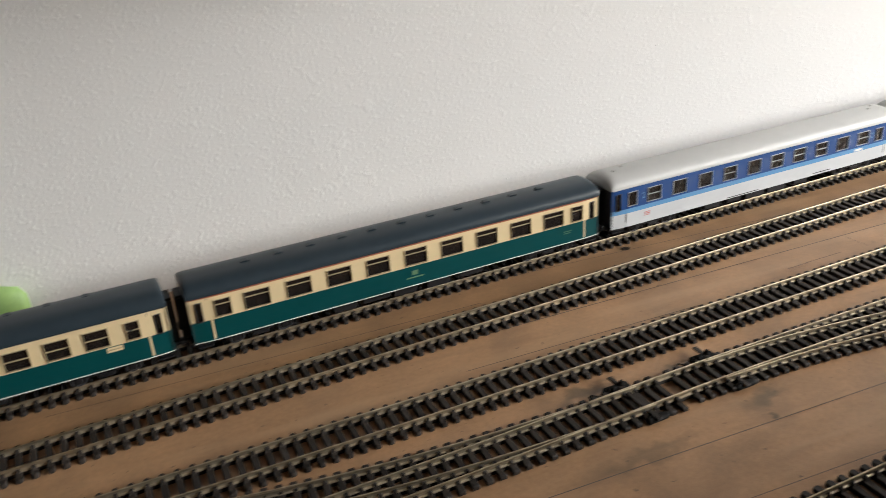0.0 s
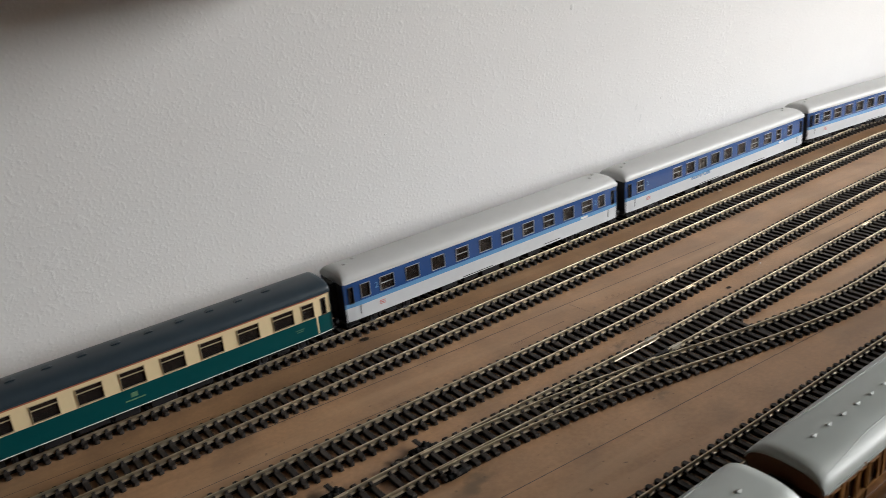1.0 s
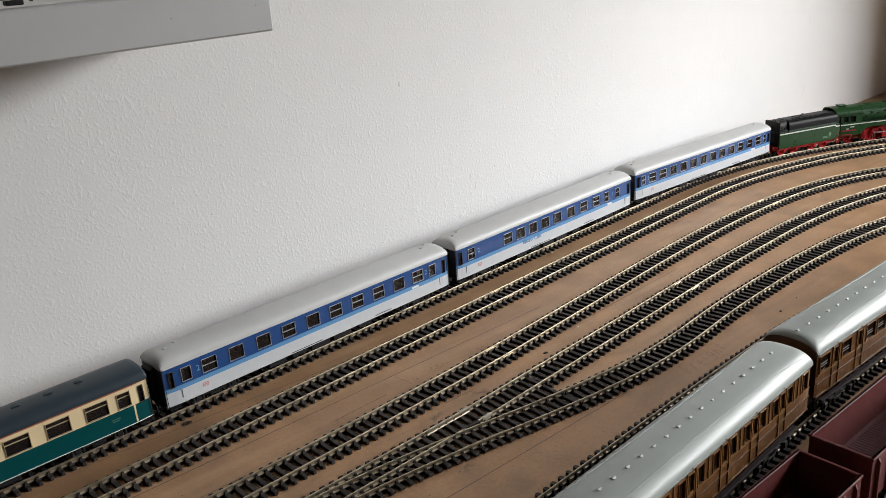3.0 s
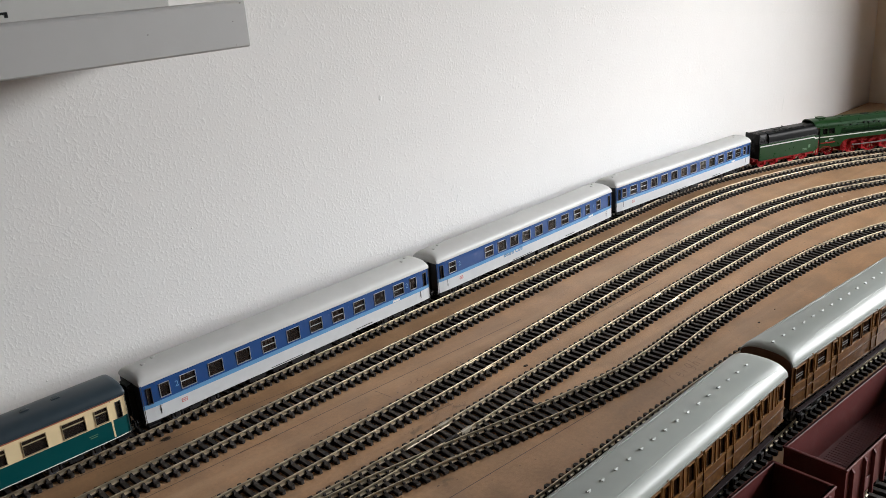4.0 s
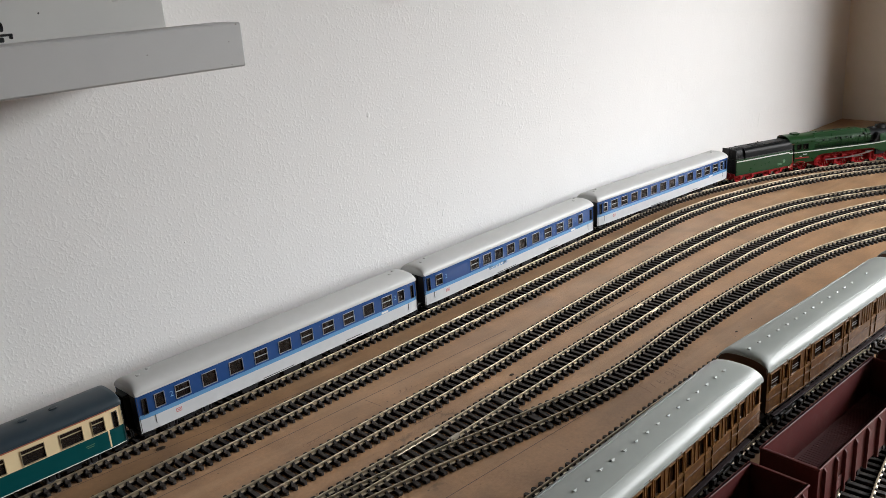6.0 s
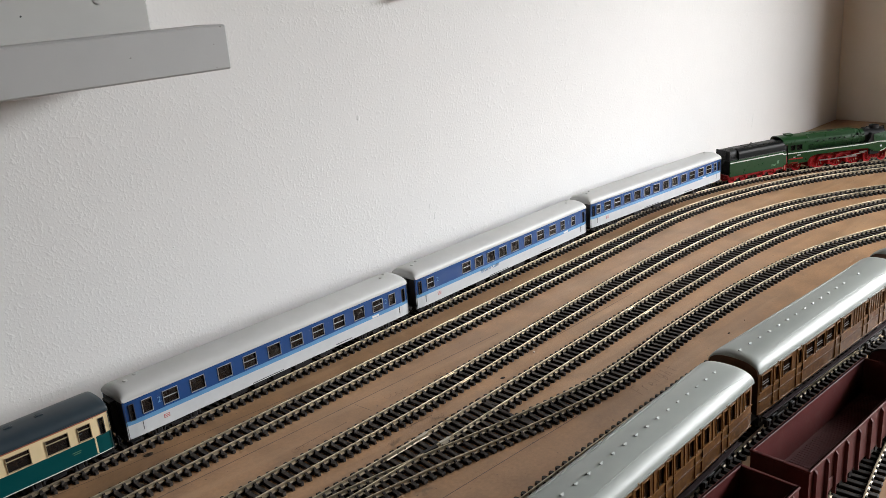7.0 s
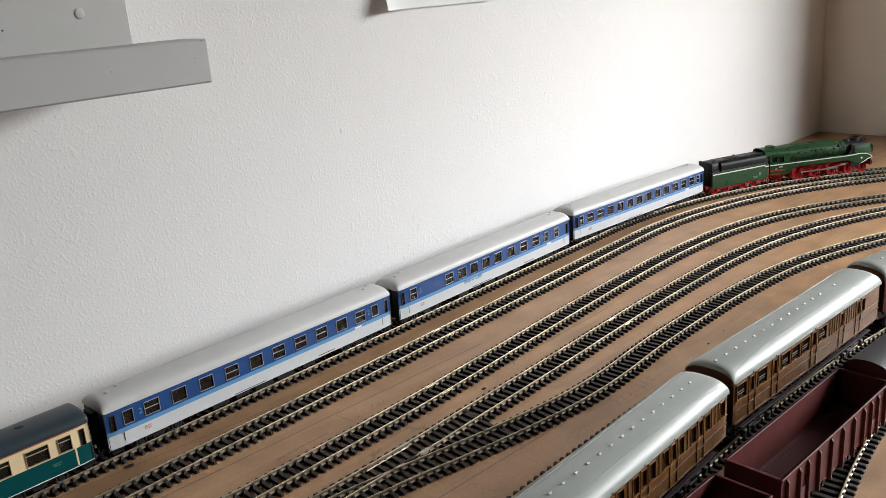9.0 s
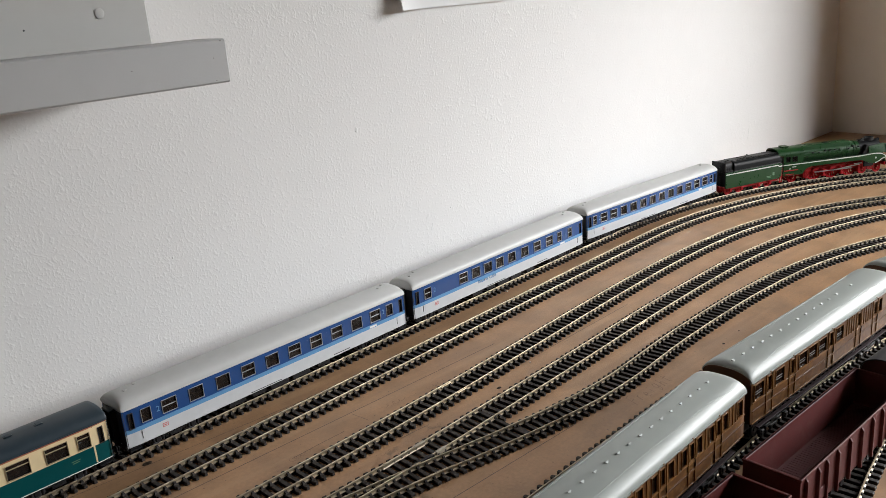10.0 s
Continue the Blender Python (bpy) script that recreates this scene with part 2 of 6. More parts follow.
MAROON = mat("maroon_plastic", (0.108, 0.024, 0.023), 0.55, spec=0.2, var=0.2, scale=300, bump=0.08, bscale=900, stain=((0.15, 0.07, 0.06), 70, 0.52, 0.75, 0.45))
MAROONIN = mat("maroon_inside", (0.08, 0.02, 0.022), 0.7, spec=0.2, var=0.2, scale=300)
VANGREY = mat("dark_van_roof", (0.022, 0.021, 0.024), 0.55, spec=0.25, var=0.2, scale=200)
SEAT = mat("seat_brown", (0.13, 0.075, 0.06), 0.7, var=0.2)
TAN = mat("interior_brown", (0.17, 0.095, 0.065), 0.7, var=0.2)
BOXWHITE = mat("white_card", (0.56, 0.55, 0.53), 0.6, var=0.03, scale=60, bump=0.04, bscale=900)
SOLEBAR = mat("solebar_brown", (0.03, 0.015, 0.017), 0.65, spec=0.2)
FADED = mat("faded_maroon", (0.16, 0.05, 0.05), 0.6)
BLIND = mat("pale_blind", (0.16, 0.15, 0.14), 0.7)
IVORYDARK = mat("ivory_groove", (0.42, 0.33, 0.2), 0.5)
LOGORED = mat("faded_red", (0.55, 0.16, 0.15), 0.45)
LETTERING = mat("faded_lettering", (0.10, 0.20, 0.11), 0.5)
VENTGREY = mat("pale_vent_grey", (0.36, 0.38, 0.36), 0.5)
HOUSING = mat("dull_black_plastic", (0.008, 0.0078, 0.0075), 0.75, var=0.3, scale=700, bump=0.3, bscale=1800, spec=0.15)
JOINER = mat("joiner_cream", (0.36, 0.31, 0.24), 0.45)
CHIPDARK = mat("worn_grey", (0.32, 0.31, 0.3), 0.7)
CHIP = mat("chip_grey", (0.72, 0.715, 0.70), 0.8)
PAPER = mat("white_paper", (0.8, 0.8, 0.8), 0.8, var=0.02)
LEAFGREEN = mat("pale_green_foam", (0.30, 0.47, 0.16), 0.5, var=0.1)
FLOORM = mat("carpet", (0.17, 0.135, 0.1), 0.9, var=0.2, scale=80)


def glass(name, tint, clear):
    m = bpy.data.materials.new(name)
    m.use_nodes = True
    n, l = m.node_tree.nodes, m.node_tree.links
    p = n["Principled BSDF"]
    p.inputs["Base Color"].default_value, p.inputs["Roughness"].default_value = (*tint, 1), 0.06
    tr, mx = n.new("ShaderNodeBsdfTransparent"), n.new("ShaderNodeMixShader")
    tr.inputs[0].default_value = (0.75, 0.72, 0.7, 1)
    mx.inputs[0].default_value = clear
    l.new(p.outputs[0], mx.inputs[1])
    l.new(tr.outputs[0], mx.inputs[2])
    l.new(mx.outputs[0], n["Material Output"].inputs[0])
    return m


BROWNGLASS = glass("brown_glazing", (0.03, 0.014, 0.008), 0.5)
GLASS = glass("tinted_glazing", (0.03, 0.025, 0.023), 0.6)
CLEAR = glass("window_glass", (0.9, 0.9, 0.9), 0.96)


# ---- mesh helpers ----
def part(name, bm, material, parent=None, label="", m=None, smooth=0):
    """Links a bmesh as one mesh object, under a thing or a part."""
    me = bpy.data.meshes.new(name)
    bmesh.ops.recalc_face_normals(bm, faces=bm.faces)
    bm.to_mesh(me)
    bm.free()
    for k in (material if isinstance(material, (list, tuple)) else [material]):
        me.materials.append(k)
    if smooth:
        me.shade_smooth()
        me.set_sharp_from_angle(angle=radians(smooth))
    return linked(name, me, parent, label, m)


def linked(name, me, parent=None, label="", m=None):
    ob = new(name, me)
    ob.parent = parent
    if m is not None:
        ob.matrix_basis = m
    if label:
        ob["label"] = label
    return ob


def thing(name, label, category, group="", kind=""):
    return tagged(new(name), label, category, group, kind)


def box(bm, x0, x1, y0, y1, z0, z1, bevel=0.0, mi=0):
    r = bmesh.ops.create_cube(bm, size=1.0)
    vs = r["verts"]
    for v in vs:
        v.co = ((x0 + x1) / 2 + v.co.x * (x1 - x0), (y0 + y1) / 2 + v.co.y * (y1 - y0), (z0 + z1) / 2 + v.co.z * (z1 - z0))
    fs = {f for v in vs for f in v.link_faces}
    for f in fs:
        f.material_index = mi
    if bevel:
        bmesh.ops.bevel(bm, geom=list({e for v in vs for e in v.link_edges}), offset=bevel, segments=1, profile=0.5, affect="EDGES")
    return bm


def cyl(bm, a, b, r0, r1=None, seg=16, mi=0, caps=True):
    a, b = Vector(a), Vector(b)
    d = b - a
    m = Matrix.Translation((a + b) / 2) @ d.to_track_quat("Z", "Y").to_matrix().to_4x4()
    r = bmesh.ops.create_cone(bm, cap_ends=caps, segments=seg, radius1=r0, radius2=r0 if r1 is None else r1, depth=d.length, matrix=m)
    for f in {f for v in r["verts"] for f in v.link_faces}:
        f.material_index = mi
    return bm


def loft(bm, rings, close_ends=True, mi=0, closed=True):
    """Skin through rings of points of equal count."""
    rows = [[bm.verts.new(p) for p in r] for r in rings]
    n = len(rows[0])
    for a, b in zip(rows, rows[1:]):
        for i in range(n if closed else n - 1):
            j = (i + 1) % n
            bm.faces.new((a[i], a[j], b[j], b[i])).material_index = mi
    if close_ends and closed:
        bm.faces.new(rows[0]).material_index = mi
        bm.faces.new(rows[-1]).material_index = mi
    return bm


def pierced(bm, u0, u1, z0, z1, holes, bands, place, depth):
    """A wall skin from u0 to u1 and z0 to z1 with rectangular holes and their reveals; bands: (upper z, material index); place(u, z, d) gives the point."""
    us = sorted({u0, u1, *[h[0] for h in holes], *[h[1] for h in holes]})
    zs = sorted({z0, z1, *[h[2] for h in holes], *[h[3] for h in holes], *[b[0] for b in bands if z0 < b[0] < z1]})
    verts = {}

    def v(u, z):
        if (u, z) not in verts:
            verts[u, z] = bm.verts.new(place(u, z, 0))
        return verts[u, z]

    for a, b in zip(us, us[1:]):
        for c, d in zip(zs, zs[1:]):
            mu, mz = (a + b) / 2, (c + d) / 2
            if any(h[0] < mu < h[1] and h[2] < mz < h[3] for h in holes):
                continue
            f = bm.faces.new((v(a, c), v(b, c), v(b, d), v(a, d)))
            f.material_index = next(i for top, i in bands if mz < top)
    for h in holes:
        o = [bm.verts.new(place(u, z, 0)) for u, z in ((h[0], h[2]), (h[1], h[2]), (h[1], h[3]), (h[0], h[3]))]
        i = [bm.verts.new(place(u, z, depth)) for u, z in ((h[0], h[2]), (h[1], h[2]), (h[1], h[3]), (h[0], h[3]))]
        for k in range(4):
            f = bm.faces.new((o[k], o[(k + 1) % 4], i[(k + 1) % 4], i[k]))
            f.material_index = next(q for top, q in bands if (h[2] + h[3]) / 2 < top)
    return bm


# ---- the lines of the tracks ----
RAIL_Z, GAUGE = 0.0055, 0.0174


class Line:
    """A centre line with even steps: place(s) gives x, y, heading."""

    def __init__(self, pts):
        p = np.array(pts, float)
        seg = np.hypot(*np.diff(p, axis=0).T)
        self.s = np.concatenate([[0], np.cumsum(seg)])
        self.p, self.length = p, self.s[-1]

    def xy(self, s):
        return np.array([np.interp(s, self.s, self.p[:, 0]), np.interp(s, self.s, self.p[:, 1])])

    def place(self, s):
        a, b = self.xy(max(s - 0.006, 0)), self.xy(min(s + 0.006, self.length))
        x, y = self.xy(s)
        return x, y, math.atan2(b[1] - a[1], b[0] - a[0])

    def at_x(self, x):
        i = int(np.argmax(self.p[:, 0]))
        return float(np.interp(x, self.p[:i + 1, 0], self.s[:i + 1]))

    def side(self, s, d):
        x, y, a = self.place(s)
        return x - math.sin(a) * d, y + math.cos(a) * d


def straight_then_curve(y0, slope, x_start, x_curve, radius, turn):
    a = math.atan(slope)
    pts = [(x, y0 + slope * x) for x in np.arange(x_start, x_curve, 0.01)]
    cx, cy = x_curve + radius * math.sin(a), y0 + slope * x_curve - radius * math.cos(a)
    pts += [(cx + radius * math.sin(d - a), cy + radius * math.cos(d - a)) for d in np.arange(0, radians(turn), 0.01 / radius)]
    return Line(pts)


def spline(ctrl):
    """Catmull-Rom through a few points."""
    c = [np.array(p, float) for p in ctrl]
    c = [2 * c[0] - c[1], *c, 2 * c[-1] - c[-2]]
    out = []
    for i in range(1, len(c) - 2):
        for t in np.linspace(0, 1, 16, endpoint=False):
            out.append(0.5 * (2 * c[i] + (c[i + 1] - c[i - 1]) * t + (2 * c[i - 1] - 5 * c[i] + 4 * c[i + 1] - c[i + 2]) * t * t + (3 * c[i] - c[i - 1] - 3 * c[i + 1] + c[i + 2]) * t ** 3))
    return Line(out + [c[-2]])


TRACKS = {
    "one": straight_then_curve(-0.0715, 0.05, -1.15, 0.54, 0.66, 62),
    "two": straight_then_curve(-0.1263, 0.06, -1.15, 0.53, 0.66, 62),
    "three": spline([(-1.15, -0.2360), (-0.8, -0.2235), (-0.5, -0.2158), (-0.3, -0.2110), (-0.08, -0.2035), (0.02, -0.1992), (0.1, -0.1942), (0.2, -0.1855), (0.3, -0.1763), (0.38, -0.1698), (0.47, -0.1650), (0.56, -0.1655),
                     (0.63, -0.1720), (0.705, -0.1895), (0.79, -0.2270), (0.87, -0.2775), (0.94, -0.3375), (1.0, -0.4055)]),
    "four": spline([(-1.1, -0.2838), (-0.6, -0.2698), (-0.45, -0.2660), (-0.34, -0.2620), (-0.28, -0.2590), (-0.22, -0.2553), (-0.15, -0.2518), (0.0, -0.2483), (0.1, -0.2428), (0.2, -0.2371), (0.33, -0.2284), (0.43, -0.2243), (0.52, -0.2238),
                    (0.62, -0.2333), (0.72, -0.2593), (0.82, -0.3023), (0.92, -0.3643), (1.0, -0.4403)]),
    "five": spline([(-0.165, -0.2536), (-0.12, -0.2535), (-0.06, -0.2580), (0.0, -0.2665), (0.054, -0.2760), (0.108, -0.2840), (0.16, -0.2885), (0.21, -0.2875), (0.28, -0.2815), (0.36, -0.2785),
                    (0.43, -0.2785), (0.52, -0.2845), (0.6, -0.3010), (0.7, -0.336), (0.8, -0.388), (0.9, -0.46)]),
    "six": spline([(-1.1, -0.385), (-0.4, -0.3655), (-0.1, -0.3540), (0.1, -0.3462), (0.24, -0.3432), (0.33, -0.3455), (0.45, -0.3570), (0.57, -0.384), (0.7, -0.43), (0.8, -0.49)]),
    "seven": spline([(-1.1, -0.468), (-0.4, -0.4325), (-0.1, -0.4168), (-0.02, -0.4127), (0.06, -0.4082), (0.137, -0.4045), (0.2, -0.4025), (0.26, -0.4027), (0.33, -0.4055), (0.39, -0.4105), (0.46, -0.420), (0.56, -0.442), (0.66, -0.477), (0.76, -0.53)]),
    "ten": spline([(-0.64, -0.2205), (-0.55, -0.2245), (-0.48, -0.2345), (-0.41, -0.2465), (-0.36, -0.2528), (-0.31, -0.2560), (-0.26, -0.2568), (-0.21, -0.2560)]),
    "eight": spline([(-0.9, -0.4538), (-0.1, -0.4618), (0.1, -0.4643), (0.25, -0.4673), (0.4, -0.4768), (0.52, -0.4948), (0.64, -0.5288), (0.74, -0.5788)]),
    "nine": spline([(-0.5, -0.6988), (-0.2, -0.5838), (-0.05, -0.5343), (0.05, -0.5058), (0.11, -0.4903), (0.156, -0.4803), (0.2, -0.4728), (0.24, -0.4678), (0.27, -0.4681)]),
}


# ---- the room ----
def slab(name, x0, x1, y0, y1, z0, z1, material, label="", category="", bevel=0.0):
    bm = bmesh.new()
    box(bm, x0, x1, y0, y1, z0, z1, bevel)
    return tagged(part(name, bm, material), label, category, "", "structure")


# side and front walls, floor and ceiling are unseen, toned to set the bounce light
ROOM_X0, ROOM_Y0, FLOOR_Z, CEIL_Z = -2.4, -2.9, -0.78, 1.62
slab("wall_back", ROOM_X0, END_X + 0.12, 0, 0.12, FLOOR_Z, CEIL_Z, WALL, "white rough-plastered wall behind the railway board", "wall")
slab("wall_left", ROOM_X0 - 0.12, ROOM_X0, ROOM_Y0, 0.12, FLOOR_Z, CEIL_Z, PAINT, "plain cream plastered side wall", "wall")
slab("wall_front", ROOM_X0, END_X + 0.12, ROOM_Y0 - 0.12, ROOM_Y0, FLOOR_Z, CEIL_Z, DIM, "unseen front wall toned dark to cut bounce light", "wall")
bm = bmesh.new()
pierced(bm, ROOM_Y0, 0.0, FLOOR_Z, CEIL_Z, [(WIN_Y0, WIN_Y1, WIN_Z0, WIN_Z1)], [(9, 0)], lambda u, z, d: (END_X + d, u, z), REVEAL + 0.05)
pierced(bm, ROOM_Y0, 0.0, FLOOR_Z, CEIL_Z, [(WIN_Y0, WIN_Y1, WIN_Z0, WIN_Z1)], [(9, 0)], lambda u, z, d: (END_X + REVEAL + 0.06, u, z), 0.01)
tagged(part("wall_end", bm, ENDWALL), "cream plastered end wall with a window", "wall", "", "structure")
slab("floor", ROOM_X0, END_X, ROOM_Y0, 0, FLOOR_Z - 0.05, FLOOR_Z, FLOORM, "dull carpeted room floor", "floor")
slab("ceiling", ROOM_X0, END_X, ROOM_Y0, 0, CEIL_Z, CEIL_Z + 0.05, CEILING, "plain white painted ceiling", "ceiling")

window = thing("window_1", "white framed window in the end wall", "window", "", "structure")
window.location = (END_X + REVEAL, (WIN_Y0 + WIN_Y1) / 2, WIN_Z0)
hw, hh = (WIN_Y1 - WIN_Y0) / 2, WIN_Z1 - WIN_Z0
bm = bmesh.new()
for y0, y1, z0, z1 in ((-hw, -hw + 0.03, 0, hh), (hw - 0.03, hw, 0, hh), (-hw + 0.03, hw - 0.03, 0, 0.05), (-hw + 0.03, hw - 0.03, hh - 0.05, hh), (-0.02, 0.02, 0.05, hh - 0.05)):
    box(bm, 0, 0.05, y0, y1, z0, z1, 0.004)
part("window_frame", bm, WHITE, window)
for y0, y1 in ((-hw + 0.03, -0.02), (0.02, hw - 0.03)):
    bm = bmesh.new()
    box(bm, 0.022, 0.026, y0, y1, 0.05, hh - 0.05)
    part("pane", bm, CLEAR, window).visible_shadow = False

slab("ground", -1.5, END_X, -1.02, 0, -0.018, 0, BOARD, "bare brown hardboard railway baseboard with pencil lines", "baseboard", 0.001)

# marks on the plaster: small dents, a scratch and a scrape
for x, z, r, tall in ((0.177, 0.187, 0.0021, 1.3), (0.366, 0.169, 0.0008, 1), (0.484, 0.181, 0.0008, 1), (-0.027, 0.114, 0.0008, 1), (0.294, 0.083, 0.0008, 1.2), (0.259, 0.08, 0.0007, 5), (0.265, 0.068, 0.0007, 6),
                      (0.961, 0.05, 0.0012, 11), (-0.16, 0.03, 0.0006, 1)):
    bm = bmesh.new()
    bmesh.ops.create_icosphere(bm, subdivisions=2, radius=1.0)
    for v in bm.verts:
        v.co *= 1 + 0.25 * noise.noise(v.co * 2.1 + Vector((x * 90, 0, z * 70)))
    bmesh.ops.scale(bm, vec=(r, 0.00012 if tall > 3 else 0.0003, r * tall), verts=bm.verts)
    mk = part("plaster_chip", bm, CHIP, None, m=pose(x, -0.0001, z, 0, 12 if tall > 3 else 0, 0), smooth=60)
    tagged(mk, "small grey chip in the white wall plaster", "wall mark", "chips in the plaster", "structure")

# floating shelf with what stands on it
SHELF_Y, SHELF_Z0, SHELF_Z1, SHELF_X = -0.144, 0.2635, 0.2915, -0.031
shelf = thing("floating_shelf", "white floating wall shelf above the tracks", "shelf")
LIP = 0.032
for name, dims, bv in (("shelf_board", (-1.25, SHELF_X - 0.0015, SHELF_Y + LIP, -0.0005, SHELF_Z0 + 0.0002, SHELF_Z1 - 0.011), 0.0004),
                       ("front_edge", (-1.25, SHELF_X, SHELF_Y, SHELF_Y + LIP - 0.0003, SHELF_Z0, SHELF_Z1), 0.0011),
                       ("end_cap", (SHELF_X - 0.0014, SHELF_X - 0.0002, SHELF_Y + LIP, -0.0005, SHELF_Z0 + 0.0002, SHELF_Z1 - 0.011), 0.0003)):
    bm = bmesh.new()
    box(bm, *dims, bv)
    part(name, bm, SHELFPAINT, shelf)
# small knocks in the lacquer of the front edge
for x, z, r in ((SHELF_X - 0.0105, SHELF_Z0 + 0.0022, 0.0005), (SHELF_X - 0.0105, SHELF_Z1 - 0.0115, 0.0005), (SHELF_X - 0.066, SHELF_Z1 - 0.0135, 0.0006), (SHELF_X - 0.004, SHELF_Z1 - 0.0012, 0.0007)):
    bm = bmesh.new()
    bmesh.ops.create_icosphere(bm, subdivisions=2, radius=1.0)
    bmesh.ops.scale(bm, vec=(r * 1.2, 0.00025, r * 0.7), verts=bm.verts)
    part("chip", bm, CHIPDARK, shelf, "", pose(x, SHELF_Y + 0.0001, z), 60)
bm = bmesh.new()
box(bm, -0.27, -0.0555, -0.09, -0.006, SHELF_Z1 - 0.011, SHELF_Z1 + 0.2, 0.001)
crate = part("storage_box", bm, BOXWHITE)
tagged(crate, "plain white cardboard box standing on the shelf", "box")
bm = bmesh.new()
bmesh.ops.create_uvsphere(bm, u_segments=16, v_segments=8, radius=0.0032)
bmesh.ops.scale(bm, vec=(1, 0.16, 1.1), verts=bm.verts)
part("stud", bm, BOXWHITE, crate, "", pose(-0.088, -0.0903, SHELF_Z1 + 0.021), 60)
bm = bmesh.new()
bmesh.ops.create_icosphere(bm, subdivisions=1, radius=0.0007)
bmesh.ops.scale(bm, vec=(1, 0.2, 1), verts=bm.verts)
part("speck", bm, DARKGREY, crate, "", pose(-0.136, -0.0901, SHELF_Z1 + 0.0145), 60)

# paper on the wall, its lower corner lifting
bm = bmesh.new()
nx, nz = 12, 10


def sheet_point(i, j, d):
    return (0.236 + 0.16 * i / nx, -0.003 - d - 0.012 * max(0, 1 - i / 3 - j / 4) ** 2, 0.293 + 0.21 * j / nz)


front = [[bm.verts.new(sheet_point(i, j, 0.0004)) for i in range(nx + 1)] for j in range(nz + 1)]
back = [[bm.verts.new(sheet_point(i, j, 0.0)) for i in range(nx + 1)] for j in range(nz + 1)]
for j in range(nz):
    for i in range(nx):
        bm.faces.new((front[j][i], front[j][i + 1], front[j + 1][i + 1], front[j + 1][i]))
        bm.faces.new((back[j][i], back[j + 1][i], back[j + 1][i + 1], back[j][i + 1]))
for i in range(nx):
    bm.faces.new((front[0][i], back[0][i], back[0][i + 1], front[0][i + 1]))
for j in range(nz):
    bm.faces.new((front[j][0], front[j + 1][0], back[j + 1][0], back[j][0]))
tagged(part("paper_sheet", bm, PAPER, smooth=40), "white paper sheet on the wall with a lifting corner", "paper")

# holes, screws and the crack in the board
for x, y, r, screw in ((0.0, -0.016, 0.0042, True), (0.035, -0.018, 0.0042, True), (-0.117, -0.098, 0.0030, False), (0.352, -0.015, 0.0030, False), (0.632, -0.013, 0.003, False), (0.128, -0.218, 0.0019, False),
                       (0.60, -0.006, 0.002, False), (-0.043, -0.047, 0.0012, False), (0.245, -0.33, 0.0015, False), (0.31, -0.315, 0.0012, False)):
    bm = bmesh.new()
    n = 18
    ring = [(math.cos(2 * math.pi * k / n), math.sin(2 * math.pi * k / n)) for k in range(n)]
    rag = [1 + 0.22 * noise.noise(Vector((c * 1.5 + x * 50, s * 1.5, y * 80))) for c, s in ring]
    loft(bm, [[(c * r * q * 1.25, s * r * q * 0.8, 0.0002) for (c, s), q in zip(ring, rag)], [(c * r * q, s * r * q * 0.66, 0.0005) for (c, s), q in zip(ring, rag)], [(c * r * 0.5, s * r * 0.35, 0.0002) for c, s in ring]])
    hole = part("screw_hole", bm, HOLE, None, m=pose(x, y, 0), smooth=50)
    tagged(hole, "ragged screw hole in the brown board", "hole", "holes in the board", "structure")
    if screw:
        bm = bmesh.new()
        cyl(bm, (0, 0, 0.0003), (0, 0, 0.0013), 0.0016, 0.0012, 14)
        box(bm, -0.0012, 0.0012, -0.0002, 0.0002, 0.00125, 0.0016)
        part("screw_head", bm, SCREW, hole, "bright zinc screw head", m=pose(-0.0012, 0.0004, 0))
bm = bmesh.new()
for dx, w in ((0.0, 0.0010), (0.004, 0.0006)):
    pts = [(0.013 + dx, -0.002), (0.017 + dx, -0.010), (0.0185 + dx * 0.6, -0.018), (0.0205 + dx * 0.3, -0.028)]
    for (ax, ay), (bx, by), k in zip(pts, pts[1:], (1, 0.8, 0.5)):
        bm.faces.new([bm.verts.new(p) for p in ((ax - w * k, ay, 0.0004), (ax + w * k, ay, 0.0004), (bx + w * k * 0.7, by, 0.0004), (bx - w * k * 0.7, by, 0.0004))])
tagged(part("board_crack", bm, HOLE), "dark split in the edge of the board", "crack", "", "structure")


# crumbs lying on the board
for x, y, q, k in ((0.2975, -0.074, 0.0009, PAPER), (-0.284, -0.098, 0.0012, PAPER), (0.343, -0.312, 0.0006, HOLE), (0.18, -0.2065, 0.0007, PAPER)):
    bm = bmesh.new()
    bmesh.ops.create_icosphere(bm, subdivisions=2, radius=q)
    for v in bm.verts:
        v.co *= 1 + 0.5 * noise.noise(v.co * 900 + Vector((x * 70, y * 90, 0)))
        v.co.z = max(v.co.z * 0.6, -0.3 * q)
    tagged(part("crumb", bm, k, None, m=pose(x, y, 0.3 * q), smooth=60), "tiny loose crumb lying on the brown board", "crumb", "crumbs on the board")


def stroke(bm, pts, w, z=0.0003):
    for (ax, ay), (bx, by) in zip(pts, pts[1:]):
        d = Vector((bx - ax, by - ay)).normalized() * w
        bm.faces.new([bm.verts.new(p) for p in ((ax + d.y, ay - d.x, z), (bx + d.y, by - d.x, z), (bx - d.y, by + d.x, z), (ax - d.y, ay + d.x, z))])


def pencil_line(pts, w, label):
    bm = bmesh.new()
    stroke(bm, pts, w)
    tagged(part("pencil_line", bm, PENCIL), label, "pencil line", "pencil lines on the board", "structure")


